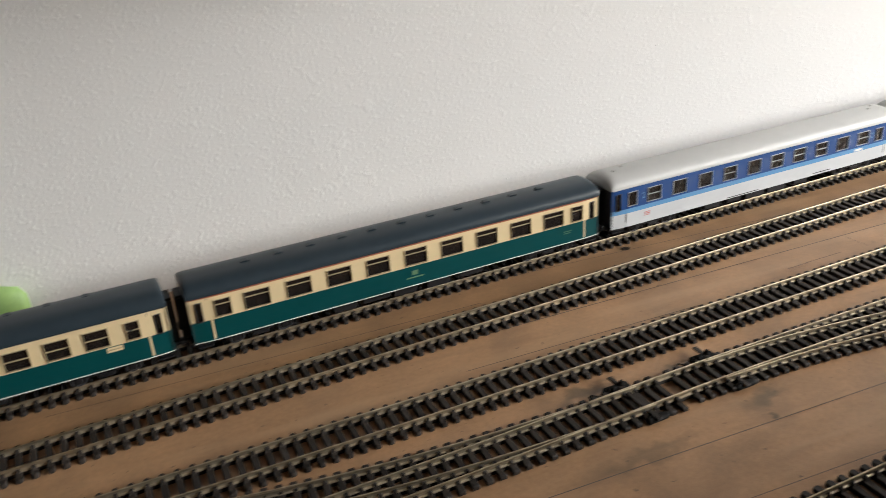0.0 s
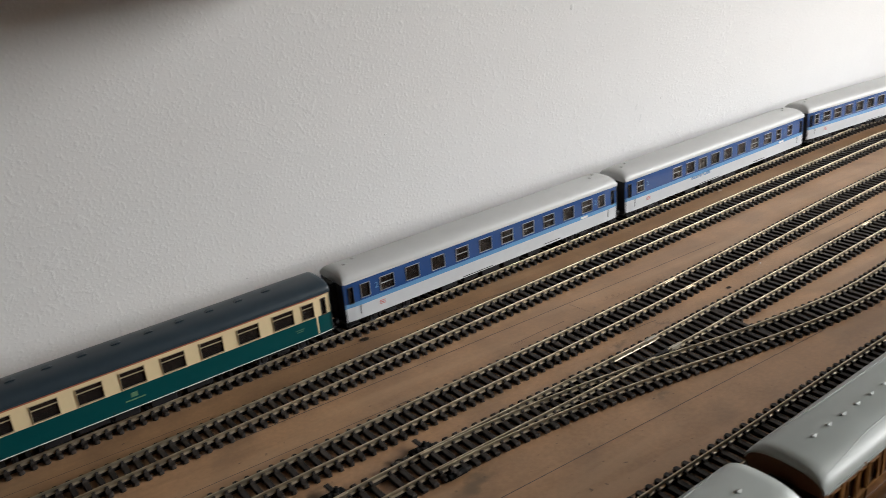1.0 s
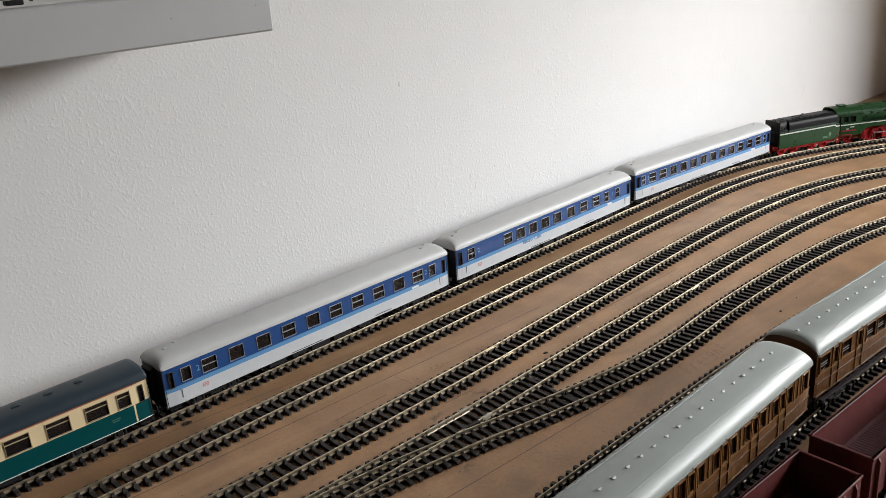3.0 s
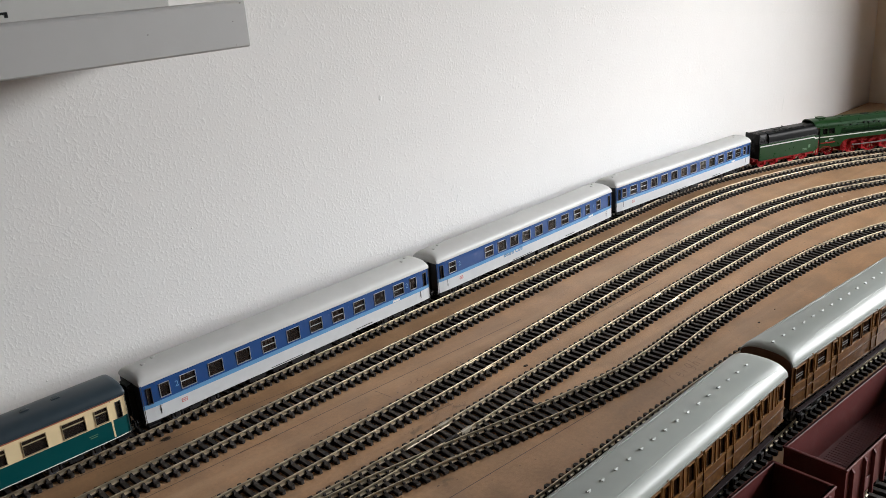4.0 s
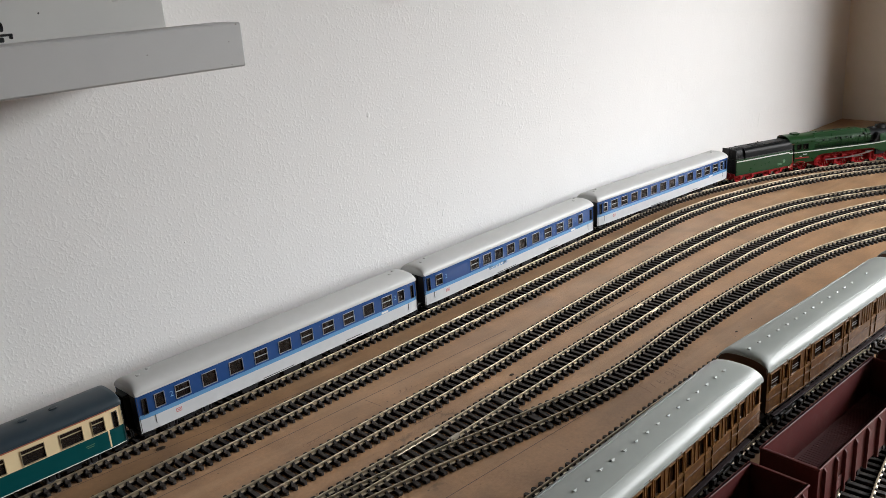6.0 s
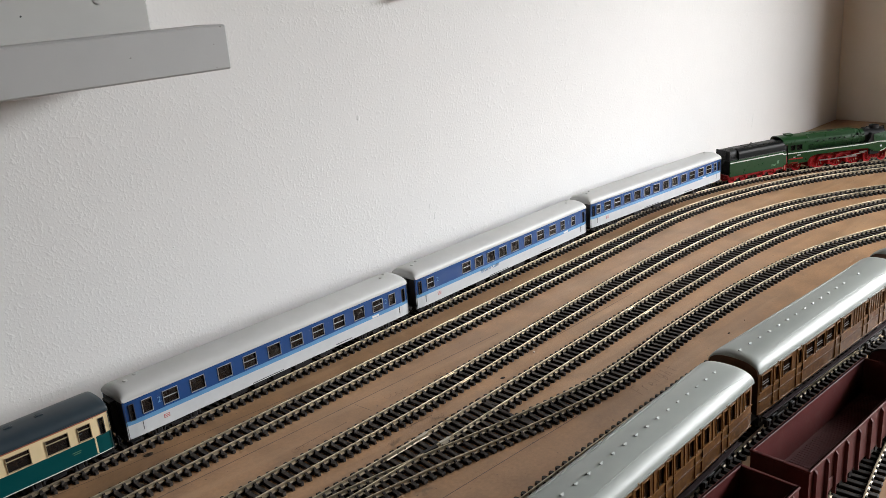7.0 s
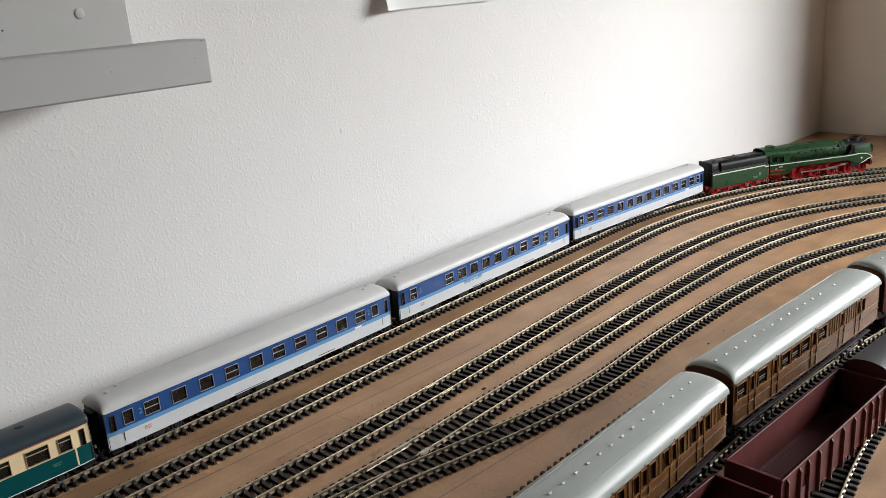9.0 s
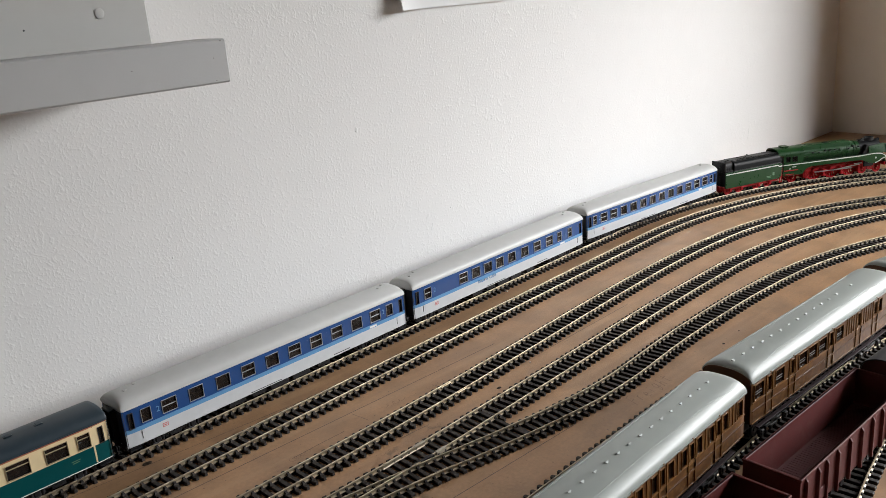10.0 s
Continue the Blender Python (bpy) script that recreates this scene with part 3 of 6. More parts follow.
for a, b, w in (((-0.62, -0.1562), (0.19, -0.1552), 0.00035), ((-0.5, -0.0395), (-0.13, -0.0424), 0.00025), ((-0.5, -0.049), (0.12, -0.0512), 0.0003), ((-0.5, -0.0825), (0.06, -0.1095), 0.00022), ((-0.5, -0.119), (-0.24, -0.1195), 0.00022),
                ((-0.32, -0.2945), (0.12, -0.3015), 0.0003), ((-0.3, -0.332), (-0.02, -0.3405), 0.00022), ((0.1, -0.206), (0.34, -0.196), 0.0003),
                ((0.0241, -0.1575), (0.0262, -0.1758), 0.0002), ((-0.0445, -0.1762), (0.0035, -0.1745), 0.00025), ((0.0245, -0.2162), (0.0508, -0.2172), 0.00025), ((-0.28, -0.186), (-0.12, -0.1875), 0.00025)):
    pencil_line([a, ((a[0] + b[0]) / 2, (a[1] + b[1]) / 2 + 0.0004), b], w, "straight pencil setting-out line on the board")
rng = random.Random(4)
for x0, y0, x1, y1, n in ((0.045, -0.1705, 0.078, -0.1735, 6), (-0.047, -0.1795, -0.03, -0.1795, 4), (0.0, -0.225, 0.012, -0.225, 3), (0.046, -0.224, 0.058, -0.226, 3), (0.092, -0.1735, 0.108, -0.1745, 3)):
    bm = bmesh.new()
    m, h, turn = 9 * n, rng.uniform(0.0022, 0.0034), rng.uniform(0, 6)
    pts = []
    for k in range(m + 1):
        f, a = k / m, turn + 2 * math.pi * k / 9
        g = h * (0.35 + 0.65 * math.sin(3.1 * f + turn) ** 2)
        pts.append((x0 + (x1 - x0) * f + 0.8 * g * math.cos(a) + 0.4 * g * math.sin(a), y0 + (y1 - y0) * f + 0.002 + g * math.sin(a)))
    stroke(bm, pts, 0.00016)
    tagged(part("pencil_scribble", bm, FAINT), "faint pencil scribble on the brown board", "pencil mark", "pencil scribbles", "structure")


# the pencilled word, each letter drawn in a few strokes on a unit cell
LETTERS = {"F": ["0,-0.1 0.2,1.05", "0.05,1 0.5,1.1 0.85,1.05", "0.1,0.5 0.55,0.56"], "r": ["0.15,0 0.3,0.62", "0.26,0.42 0.42,0.6 0.6,0.56"], "e": ["0.1,0.3 0.55,0.36 0.5,0.62 0.25,0.6 0.08,0.25 0.3,0 0.62,0.12"],
           "i": ["0.25,0 0.35,0.58", "0.4,0.78 0.43,0.84"], "g": ["0.62,0.62 0.3,0.68 0.1,0.35 0.3,0.05 0.58,0.3 0.64,0.62 0.5,-0.15 0.2,-0.28 0.05,-0.12"], "h": ["0.05,0 0.25,1", "0.14,0.4 0.4,0.58 0.5,0.4 0.5,0"], "t": ["0.35,0.95 0.28,0.1 0.5,0", "0.05,0.66 0.7,0.72"]}
bm = bmesh.new()
for k, ch in enumerate("Freight"):
    for run in LETTERS[ch]:
        pts = [tuple(float(c) for c in p.split(",")) for p in run.split()]
        stroke(bm, [(0.0078 * k + 0.0082 * u + 0.0022 * v, 0.0118 * v + 0.0009 * math.sin(k * 2.1)) for u, v in pts], 0.00027)
tagged(part("pencil_word", bm, FAINT, None, m=Matrix.Translation((0.172, -0.3195, 0.0)) @ Matrix.Rotation(radians(1.5), 4, "Z")), "faint pencilled word on the brown board", "pencil mark", "", "structure")

# pale green piece lying between the track and the wall
bm = bmesh.new()
rings = []
for u, k in ((0, 0.55), (0.003, 0.85), (0.012, 1.0), (0.05, 1.02), (0.066, 1.0), (0.076, 0.85), (0.08, 0.5)):
    rings.append([(u, -0.0075 + 0.0075 * k * math.cos(a * math.pi / 10), max(0.0, 0.017 + 0.017 * k * math.sin(a * math.pi / 10))) for a in range(20)])
loft(bm, rings)
tagged(part("tree_clump", bm, LEAFGREEN, None, m=pose(-0.585, -0.002, 0.0), smooth=60), "pale green rounded foam block beside the wall", "scenery block")

# end of a model standing on the shelf
model = thing("display_wagon", "black model wagon end standing on the shelf", "model wagon")
model.location = (-0.1775, -0.128, SHELF_Z1)
bm = bmesh.new()
box(bm, -0.09, 0.0, -0.012, 0.012, 0.0075, 0.0115, 0.0004)
part("underframe", bm, BLACK, model)
for y in (-0.0095, 0.0095):
    bm = bmesh.new()
    cyl(bm, (0, y, 0.0098), (0.004, y, 0.0098), 0.0009, seg=10)
    cyl(bm, (0.004, y, 0.0098), (0.0049, y, 0.0098), 0.0025, seg=16)
    part("buffer", bm, BLACK, model)
bm = bmesh.new()
box(bm, -0.004, 0.012, -0.0016, 0.0016, 0.0045, 0.0058, 0.0003)
box(bm, 0.0108, 0.0122, -0.0016, 0.0016, 0.0028, 0.0058, 0.0003)
box(bm, -0.002, 0.007, -0.003, 0.003, 0.0015, 0.0042, 0.0005)
part("coupling_hook", bm, BLACK, model)
for x in (-0.075, -0.018):
    bm = bmesh.new()
    for y in (-0.0085, 0.0085):
        cyl(bm, (x, y - 0.001, 0.0052), (x, y + 0.001, 0.0052), 0.0052, seg=20)
    cyl(bm, (x, -0.0085, 0.0052), (x, 0.0085, 0.0052), 0.0008, seg=8)
    part("wheelset", bm, DARKGREY, model)


# ---- tracks ----
def sleeper_mesh(name, length):
    bm = bmesh.new()
    h = length / 2

    def lump(x0, x1, y0, y1, z0, z1, t):
        lo = [bm.verts.new(p) for p in ((x0, y0, z0), (x1, y0, z0), (x1, y1, z0), (x0, y1, z0))]
        hi = [bm.verts.new(p) for p in ((x0 + t, y0 + t, z1), (x1 - t, y0 + t, z1), (x1 - t, y1 - t, z1), (x0 + t, y1 - t, z1))]
        bm.faces.new(hi)
        for k in range(4):
            bm.faces.new((lo[k], lo[(k + 1) % 4], hi[(k + 1) % 4], hi[k]))

    out = [(-0.0018, -h + 0.0012), (-0.0010, -h), (0.0010, -h), (0.0018, -h + 0.0012), (0.0018, h - 0.0012), (0.0010, h), (-0.0010, h), (-0.0018, h - 0.0012)]
    lo = [bm.verts.new((x, y, 0.0)) for x, y in out]
    hi = [bm.verts.new((x * 0.86, y * 0.98, 0.0024)) for x, y in out]
    bm.faces.new(hi)
    for k in range(8):
        bm.faces.new((lo[k], lo[(k + 1) % 8], hi[(k + 1) % 8], hi[k]))
    for s in (-1, 1):
        c = s * GAUGE / 2
        lump(-0.0013, 0.0013, c + 0.0004, c + 0.0026, 0.0024, 0.0038, 0.0005)
        lump(-0.0013, 0.0013, c - 0.0026, c - 0.0004, 0.0024, 0.0038, 0.0005)
        for e in (-1, 1):
            lump(-0.0011, 0.0011, *sorted((c + e * 0.00035, c + e * 0.0013)), 0.0024, 0.0043, 0.0002)
    bmesh.ops.recalc_face_normals(bm, faces=bm.faces)
    me = bpy.data.meshes.new(name)
    bm.to_mesh(me)
    bm.free()
    me.materials.append(SLEEPER)
    return me


SLEEPER_ME, PITCH = sleeper_mesh("sleeper", 0.0305), 0.00715
PROFILE = ((-0.0011, 0), (0.0011, 0), (0.0011, 0.0004), (0.00035, 0.0008), (0.00035, 0.0019), (0.00048, 0.0021), (0.00048, 0.0029), (0.00035, 0.0031), (-0.00035, 0.0031), (-0.00048, 0.0029), (-0.00048, 0.0021), (-0.00035, 0.0019),
           (-0.00035, 0.0008), (-0.0011, 0.0004))


# check rails are thin blades with hardly any foot
CHECK = [(p * 0.4, q * 0.95) for p, q in PROFILE]


def rail(line, d, s0, s1, parent, name="rail", lift=0.0, off0=0.0, off1=0.0, mats=(RAIL, RAILWEB), profile=PROFILE):
    """A flat-bottomed rail beside a centre line; off0 and off1 shift its ends sideways."""
    bm = bmesh.new()
    rings, n = [], max(3, int((s1 - s0) / 0.012))
    for k in range(n + 1):
        s = s0 + (s1 - s0) * k / n
        f = k / n
        x, y, a = line.place(s)
        e = d + off0 * max(0, 1 - f * 4) + off1 * max(0, f * 4 - 3)
        rings.append([(x - math.sin(a) * (e + p), y + math.cos(a) * (e + p), 0.0024 + q + lift) for p, q in profile])
    loft(bm, rings)
    bm.normal_update()
    for f in bm.faces:
        # tarnished web and foot below the bright head
        if f.calc_center_median().z < 0.0044 + lift:
            f.material_index = 1
    return part(name, bm, mats, parent, smooth=35)


def track(key, x_sleep=(-9, 9), s_from=0.0, skip=(9, 9)):
    line = TRACKS[key]
    t = thing("railway_track", "model railway track with bright rails on black sleepers", "model track", "tracks on the board")
    x, y, a = line.place(line.length / 2)
    for s in (1, -1):
        rail(line, s * GAUGE / 2, s_from, line.length, t)
    s = s_from + PITCH / 2
    jit = random.Random(key)
    while s < line.length:
        x, y, a = line.place(s)
        if x_sleep[0] < x < x_sleep[1] and not skip[0] < x < skip[1]:
            linked("sleeper", SLEEPER_ME, t, m=Matrix.Translation((x, y, 0)) @ Matrix.Rotation(a + jit.uniform(-0.012, 0.012), 4, "Z"))
        s += PITCH
    bm = bmesh.new()
    for sd in (1, -1):
        n = int((line.length - s_from) / 0.02)
        rr = []
        for k in range(n + 1):
            x, y, a = line.place(s_from + (line.length - s_from) * k / n)
            rr.append([(x - math.sin(a) * (sd * GAUGE / 2 + p), y + math.cos(a) * (sd * GAUGE / 2 + p), q) for p, q in ((-0.0008, 0.0), (0.0008, 0.0), (0.0008, 0.0019), (-0.0008, 0.0019))])
        loft(bm, rr)
    part("sleeper_web", bm, SLEEPER, t, "black plastic webbing under the rail")
    return t


for key in ("one", "two", "three", "six", "seven", "eight"):
    track(key, (-9, 9), 0.0, {"three": (-0.645, -0.5), "eight": (0.05, 0.27)}.get(key, (9, 9)))
four = track("four", (-9, 9), 0.0, (-0.445, 0.088))
ten = track("ten", (-0.5, -0.44))
five = track("five", (0.085, 9))
nine = track("nine", (-9, 0.045))


def turnout(main, branch, x0, x1, frog_x, parent, sign):
    """Long sleepers, frog, check rails and insulating pieces where a branch leaves a line."""
    a, b = TRACKS[main], TRACKS[branch]
    x = x0
    while x < x1:
        sa, sb = a.at_x(x), b.at_x(x)
        ya, yb = a.xy(sa)[1], b.xy(sb)[1]
        ang = a.place(sa)[2] * 0.5 + b.place(sb)[2] * 0.5
        lo, hi = min(ya, yb) - 0.0152, max(ya, yb) + 0.0152
        bm = bmesh.new()
        box(bm, -0.0018, 0.0018, -(hi - lo) / 2, (hi - lo) / 2, 0, 0.00245, 0.0004)
        for yr in (ya - GAUGE / 2, ya + GAUGE / 2, yb - GAUGE / 2, yb + GAUGE / 2):
            q = yr - (hi + lo) / 2
            box(bm, -0.0011, 0.0011, q - 0.0013, q + 0.0013, 0.0023, 0.0042, 0.0003)
        part("sleeper", bm, SLEEPER, parent, m=Matrix.Translation((x, (hi + lo) / 2, 0)) @ Matrix.Rotation(ang, 4, "Z"))
        x += PITCH * 0.97
    # check rails
    for line, sd in ((a, -sign), (b, sign)):
        s = line.at_x(frog_x)
        rail(line, sd * (GAUGE / 2 - 0.0011), s - 0.026, s + 0.014, parent, "check_rail", 0, sign * 0.0003, sign * 0.0003, (RAIL, RAILWEB), CHECK)
    # frog and its insulating pieces
    fx, fy = a.side(a.at_x(frog_x), sign * GAUGE / 2)
    an = a.place(a.at_x(frog_x))[2]
    bm = bmesh.new()
    n = [(-0.012, -0.0006), (0.006, -0.0016), (0.006, 0.0016), (-0.012, 0.0006)]
    loft(bm, [[(p, q, 0.0032) for p, q in n], [(p, q, 0.00555) for p, q in n]])
    part("frog", bm, SLEEPER, parent, m=Matrix.Translation((fx, fy, 0)) @ Matrix.Rotation(an + sign * 0.08, 4, "Z"))
    for dx, dd in ((0.014, sign * GAUGE / 2), (0.010, -sign * GAUGE / 2)):
        px, py = a.side(a.at_x(frog_x + dx), dd)
        bm = bmesh.new()
        box(bm, -0.005, 0.005, -0.0012, 0.0012, 0.0026, 0.0057, 0.0003)
        part("rail_joiner", bm, JOINER, parent, "pale insulated rail joiner", Matrix.Translation((px, py, 0)) @ Matrix.Rotation(an, 4, "Z"))


turnout("four", "five", -0.185, 0.088, 0.012, five, -1)
turnout("four", "ten", -0.44, -0.197, -0.405, ten, 1)
turnout("three", "ten", -0.64, -0.5, -0.53, ten, -1)
turnout("eight", "nine", 0.05, 0.27, 0.095, nine, -1)

# tie bars and point motors
for x, key in ((-0.158, "four"), (-0.215, "four")):
    l = TRACKS[key]
    px, py, a = l.place(l.at_x(x))
    pm = thing("point_motor", "black point motor with tie bar beside the rails", "point motor", "point motors")
    pm.matrix_basis = Matrix.Translation((px, py, 0)) @ Matrix.Rotation(a, 4, "Z")
    bm = bmesh.new()
    box(bm, -0.0016, 0.0016, -0.019, 0.024, 0.0025, 0.0036, 0.0004)
    part("tie_bar", bm, SLEEPER, pm)
    bm = bmesh.new()
    box(bm, -0.006, 0.006, 0.0125, 0.0175, 0.0, 0.0036, 0.0011)
    box(bm, -0.0085, -0.003, 0.0140, 0.0185, 0.0, 0.0027, 0.0009)
    cyl(bm, (0.001, 0.0150, 0.0030), (0.0015, 0.0152, 0.0058), 0.0019, 0.0011, 10)
    cyl(bm, (-0.004, 0.0145, 0.0030), (-0.0046, 0.0143, 0.0044), 0.0012, 0.0008, 8)
    part("housing", bm, HOUSING, pm)
    bm = bmesh.new()
    box(bm, -0.006, 0.007, -0.0178, -0.0132, 0.0, 0.0032, 0.0011)
    box(bm, 0.003, 0.0105, -0.0165, -0.0135, 0.0, 0.0024, 0.0008)
    cyl(bm, (-0.002, -0.0155, 0.0026), (-0.002, -0.0155, 0.0042), 0.0014, 0.0010, 8)
    part("lower_housing", bm, HOUSING, pm)
    bm = bmesh.new()
    for k in range(10):
        cyl(bm, (-0.006 - 0.0012 * k, 0.0155 + 0.0018 * math.sin(k * 0.9), 0.0012), (-0.0072 - 0.0012 * k, 0.0155 + 0.0018 * math.sin((k + 1) * 0.9), 0.0012), 0.0004, seg=6)
    part("wire", bm, HOUSING, pm)
# rail joints on the plain tracks
for key, x in (("two", 0.183), ("three", 0.56), ("three", 0.10), ("four", 0.30), ("two", -0.35), ("one", 0.46)):
    l = TRACKS[key]
    for sd in (1, -1):
        px, py = l.side(l.at_x(x), sd * GAUGE / 2)
        bm = bmesh.new()
        box(bm, -0.006, 0.006, -0.0011, 0.0011, 0.0024, 0.0046, 0.0003)
        j = part("rail_joiner", bm, RAIL, m=Matrix.Translation((px, py, 0)) @ Matrix.Rotation(l.place(l.at_x(x))[2], 4, "Z"))
        tagged(j, "metal rail joiner clipped round a rail", "rail joiner", "rail joiners")


# ---- rolling stock ----
def on_rails(ob, key, s, half):
    l = TRACKS[key]
    a, b = l.xy(s - half), l.xy(s + half)
    ob.matrix_basis = Matrix.Translation(((a[0] + b[0]) / 2, (a[1] + b[1]) / 2, RAIL_Z)) @ Matrix.Rotation(math.atan2(b[1] - a[1], b[0] - a[0]), 4, "Z")


def wheel_mesh(r, material, spoked=0):
    bm = bmesh.new()
    prof = ((0.0, 0.0012), (r * 0.3, 0.0012), (r * 0.3, 0.0004), (r * 0.82, 0.0004), (r * 0.84, 0.0012), (r, 0.0012), (r, -0.0008), (r + 0.0008, -0.001), (r + 0.0008, -0.0016), (0.0, -0.0016))
    rings = []
    n = 28
    for k in range(n):
        a = 2 * math.pi * k / n
        rings.append([(q * math.cos(a), -d, q * math.sin(a)) for q, d in prof])
    rings.append(rings[0])
    loft(bm, rings, False, closed=False)
    bmesh.ops.remove_doubles(bm, verts=bm.verts, dist=1e-6)
    bmesh.ops.recalc_face_normals(bm, faces=bm.faces)
    me = bpy.data.meshes.new("wheel")
    bm.to_mesh(me)
    bm.free()
    me.materials.append(material)
    return me


WHEEL = wheel_mesh(0.0052, DARKGREY)


def bogie(parent, x, base=0.029, material=BLACK, width=0.0125):
    """Side frames with springs and axle boxes, and four wheels."""
    bm = bmesh.new()
    for s in (-1, 1):
        y = s * width
        box(bm, x - base / 2 - 0.005, x + base / 2 + 0.005, min(y, y - s * 0.0015), max(y, y - s * 0.0015), 0.0052, 0.0078, 0.0004)
        for dx in (-base / 2, base / 2):
            box(bm, x + dx - 0.0022, x + dx + 0.0022, min(y - s * 0.001, y + s * 0.001), max(y - s * 0.001, y + s * 0.001), 0.003, 0.0072, 0.0005)
            cyl(bm, (x + dx - 0.0038, y, 0.0035), (x + dx - 0.0038, y, 0.0085), 0.0011, seg=8)
            cyl(bm, (x + dx + 0.0038, y, 0.0035), (x + dx + 0.0038, y, 0.0085), 0.0011, seg=8)
        box(bm, x - 0.005, x + 0.005, min(y, y - s * 0.002), max(y, y - s * 0.002), 0.0028, 0.0055, 0.0006)
    box(bm, x - 0.004, x + 0.004, -width, width, 0.0058, 0.0088)
    bg = part("bogie", bm, material, parent)
    for dx in (-base / 2, base / 2):
        for s in (-1, 1):
            linked("wheel", WHEEL, bg, m=pose(x + dx, s * 0.0085, 0.0052, 0, 0, 0 if s < 0 else 180))


def arch(w, z0, z1, n=18, sharp=0.8):
    """Roof profile from one gutter over the ridge to the other."""
    out = []
    for k in range(n + 1):
        a = math.pi * k / n
        c, s = math.cos(a), math.sin(a)
        out.append((w * math.copysign(abs(c) ** sharp, c), z0 + (z1 - z0) * abs(s) ** 0.95))
    return out


def roof_part(parent, half, w, z0, z1, material, dome=0.012, label="", drop=0.55, sharp=0.78):
    bm = bmesh.new()
    rings = []
    xs = [-half, -half + dome * 0.12, -half + dome * 0.35, -half + dome, half - dome, half - dome * 0.35, half - dome * 0.12, half]
    ks = [1 - drop, 1 - drop * 0.55, 1 - drop * 0.18, 1, 1, 1 - drop * 0.18, 1 - drop * 0.55, 1 - drop]
    for x, k in zip(xs, ks):
        ring = [(x, y * (0.97 + 0.03 * k), z0 + (z - z0) * k) for y, z in arch(w, z0, z1, sharp=sharp)]
        rings.append(ring + [(x, -w * 0.9, z0 - 0.0006), (x, w * 0.9, z0 - 0.0006)])
    loft(bm, rings)
    for s in (-1, 1):
        box(bm, -half + 0.001, half - 0.001, min(s * w, s * (w + 0.0004)), max(s * w, s * (w + 0.0004)), z0 - 0.0002, z0 + 0.0005)
    return part("roof", bm, material, parent, label, smooth=50)


FRAMES = {}


def window_part(parent, x, y, z0, z1, w, frame_mat, bars, s, pane_mat=None, bar_mat=None):
    """Framed pane set in a side; s is the side it is on."""
    key = (round(w, 5), round(z1 - z0, 5), frame_mat.name, bars, s, pane_mat.name if pane_mat else "")
    if key not in FRAMES:
        h = z1 - z0
        bm = bmesh.new()
        t = 0.00032
        e0, e1 = (-0.0003, 0.0005) if s > 0 else (-0.0005, 0.0003)
        for a, b, c, d in ((-w / 2 - t, -w / 2, -t, h + t), (w / 2, w / 2 + t, -t, h + t), (-w / 2, w / 2, -t, 0), (-w / 2, w / 2, h, h + t)):
            box(bm, a, b, e0, e1, c, d)
        for q in bars if not bar_mat else ():
            box(bm, -w / 2, w / 2, e0 - s * 0.0006, e1 - s * 0.0004, h * q - 0.0003, h * q + 0.0003)
        me = bpy.data.meshes.new("window")
        bmesh.ops.recalc_face_normals(bm, faces=bm.faces)
        bm.to_mesh(me)
        bm.free()
        me.materials.append(frame_mat)
        bm = bmesh.new()
        box(bm, -w / 2, w / 2, -0.0002 - s * 0.0007, 0.0002 - s * 0.0007, 0, h)
        if bar_mat:
            # pale streaks of a drawn blind just behind the frame
            own = set(bm.faces)
            for q in bars:
                box(bm, -w * 0.34, w * 0.36, *sorted((-s * 0.00015, -s * 0.0005)), h * q - 0.00022, h * q + 0.00022)
            for f in set(bm.faces) - own:
                f.material_index = 1
        mp = bpy.data.meshes.new("pane")
        bmesh.ops.recalc_face_normals(bm, faces=bm.faces)
        bm.to_mesh(mp)
        bm.free()
        mp.materials.append(pane_mat or GLASS)
        if bar_mat:
            mp.materials.append(bar_mat)
        FRAMES[key] = me, mp
    me, mp = FRAMES[key]
    win = linked("window", me, parent, m=Matrix.Translation((x, y, z0)))
    linked("pane", mp, win)
    return win


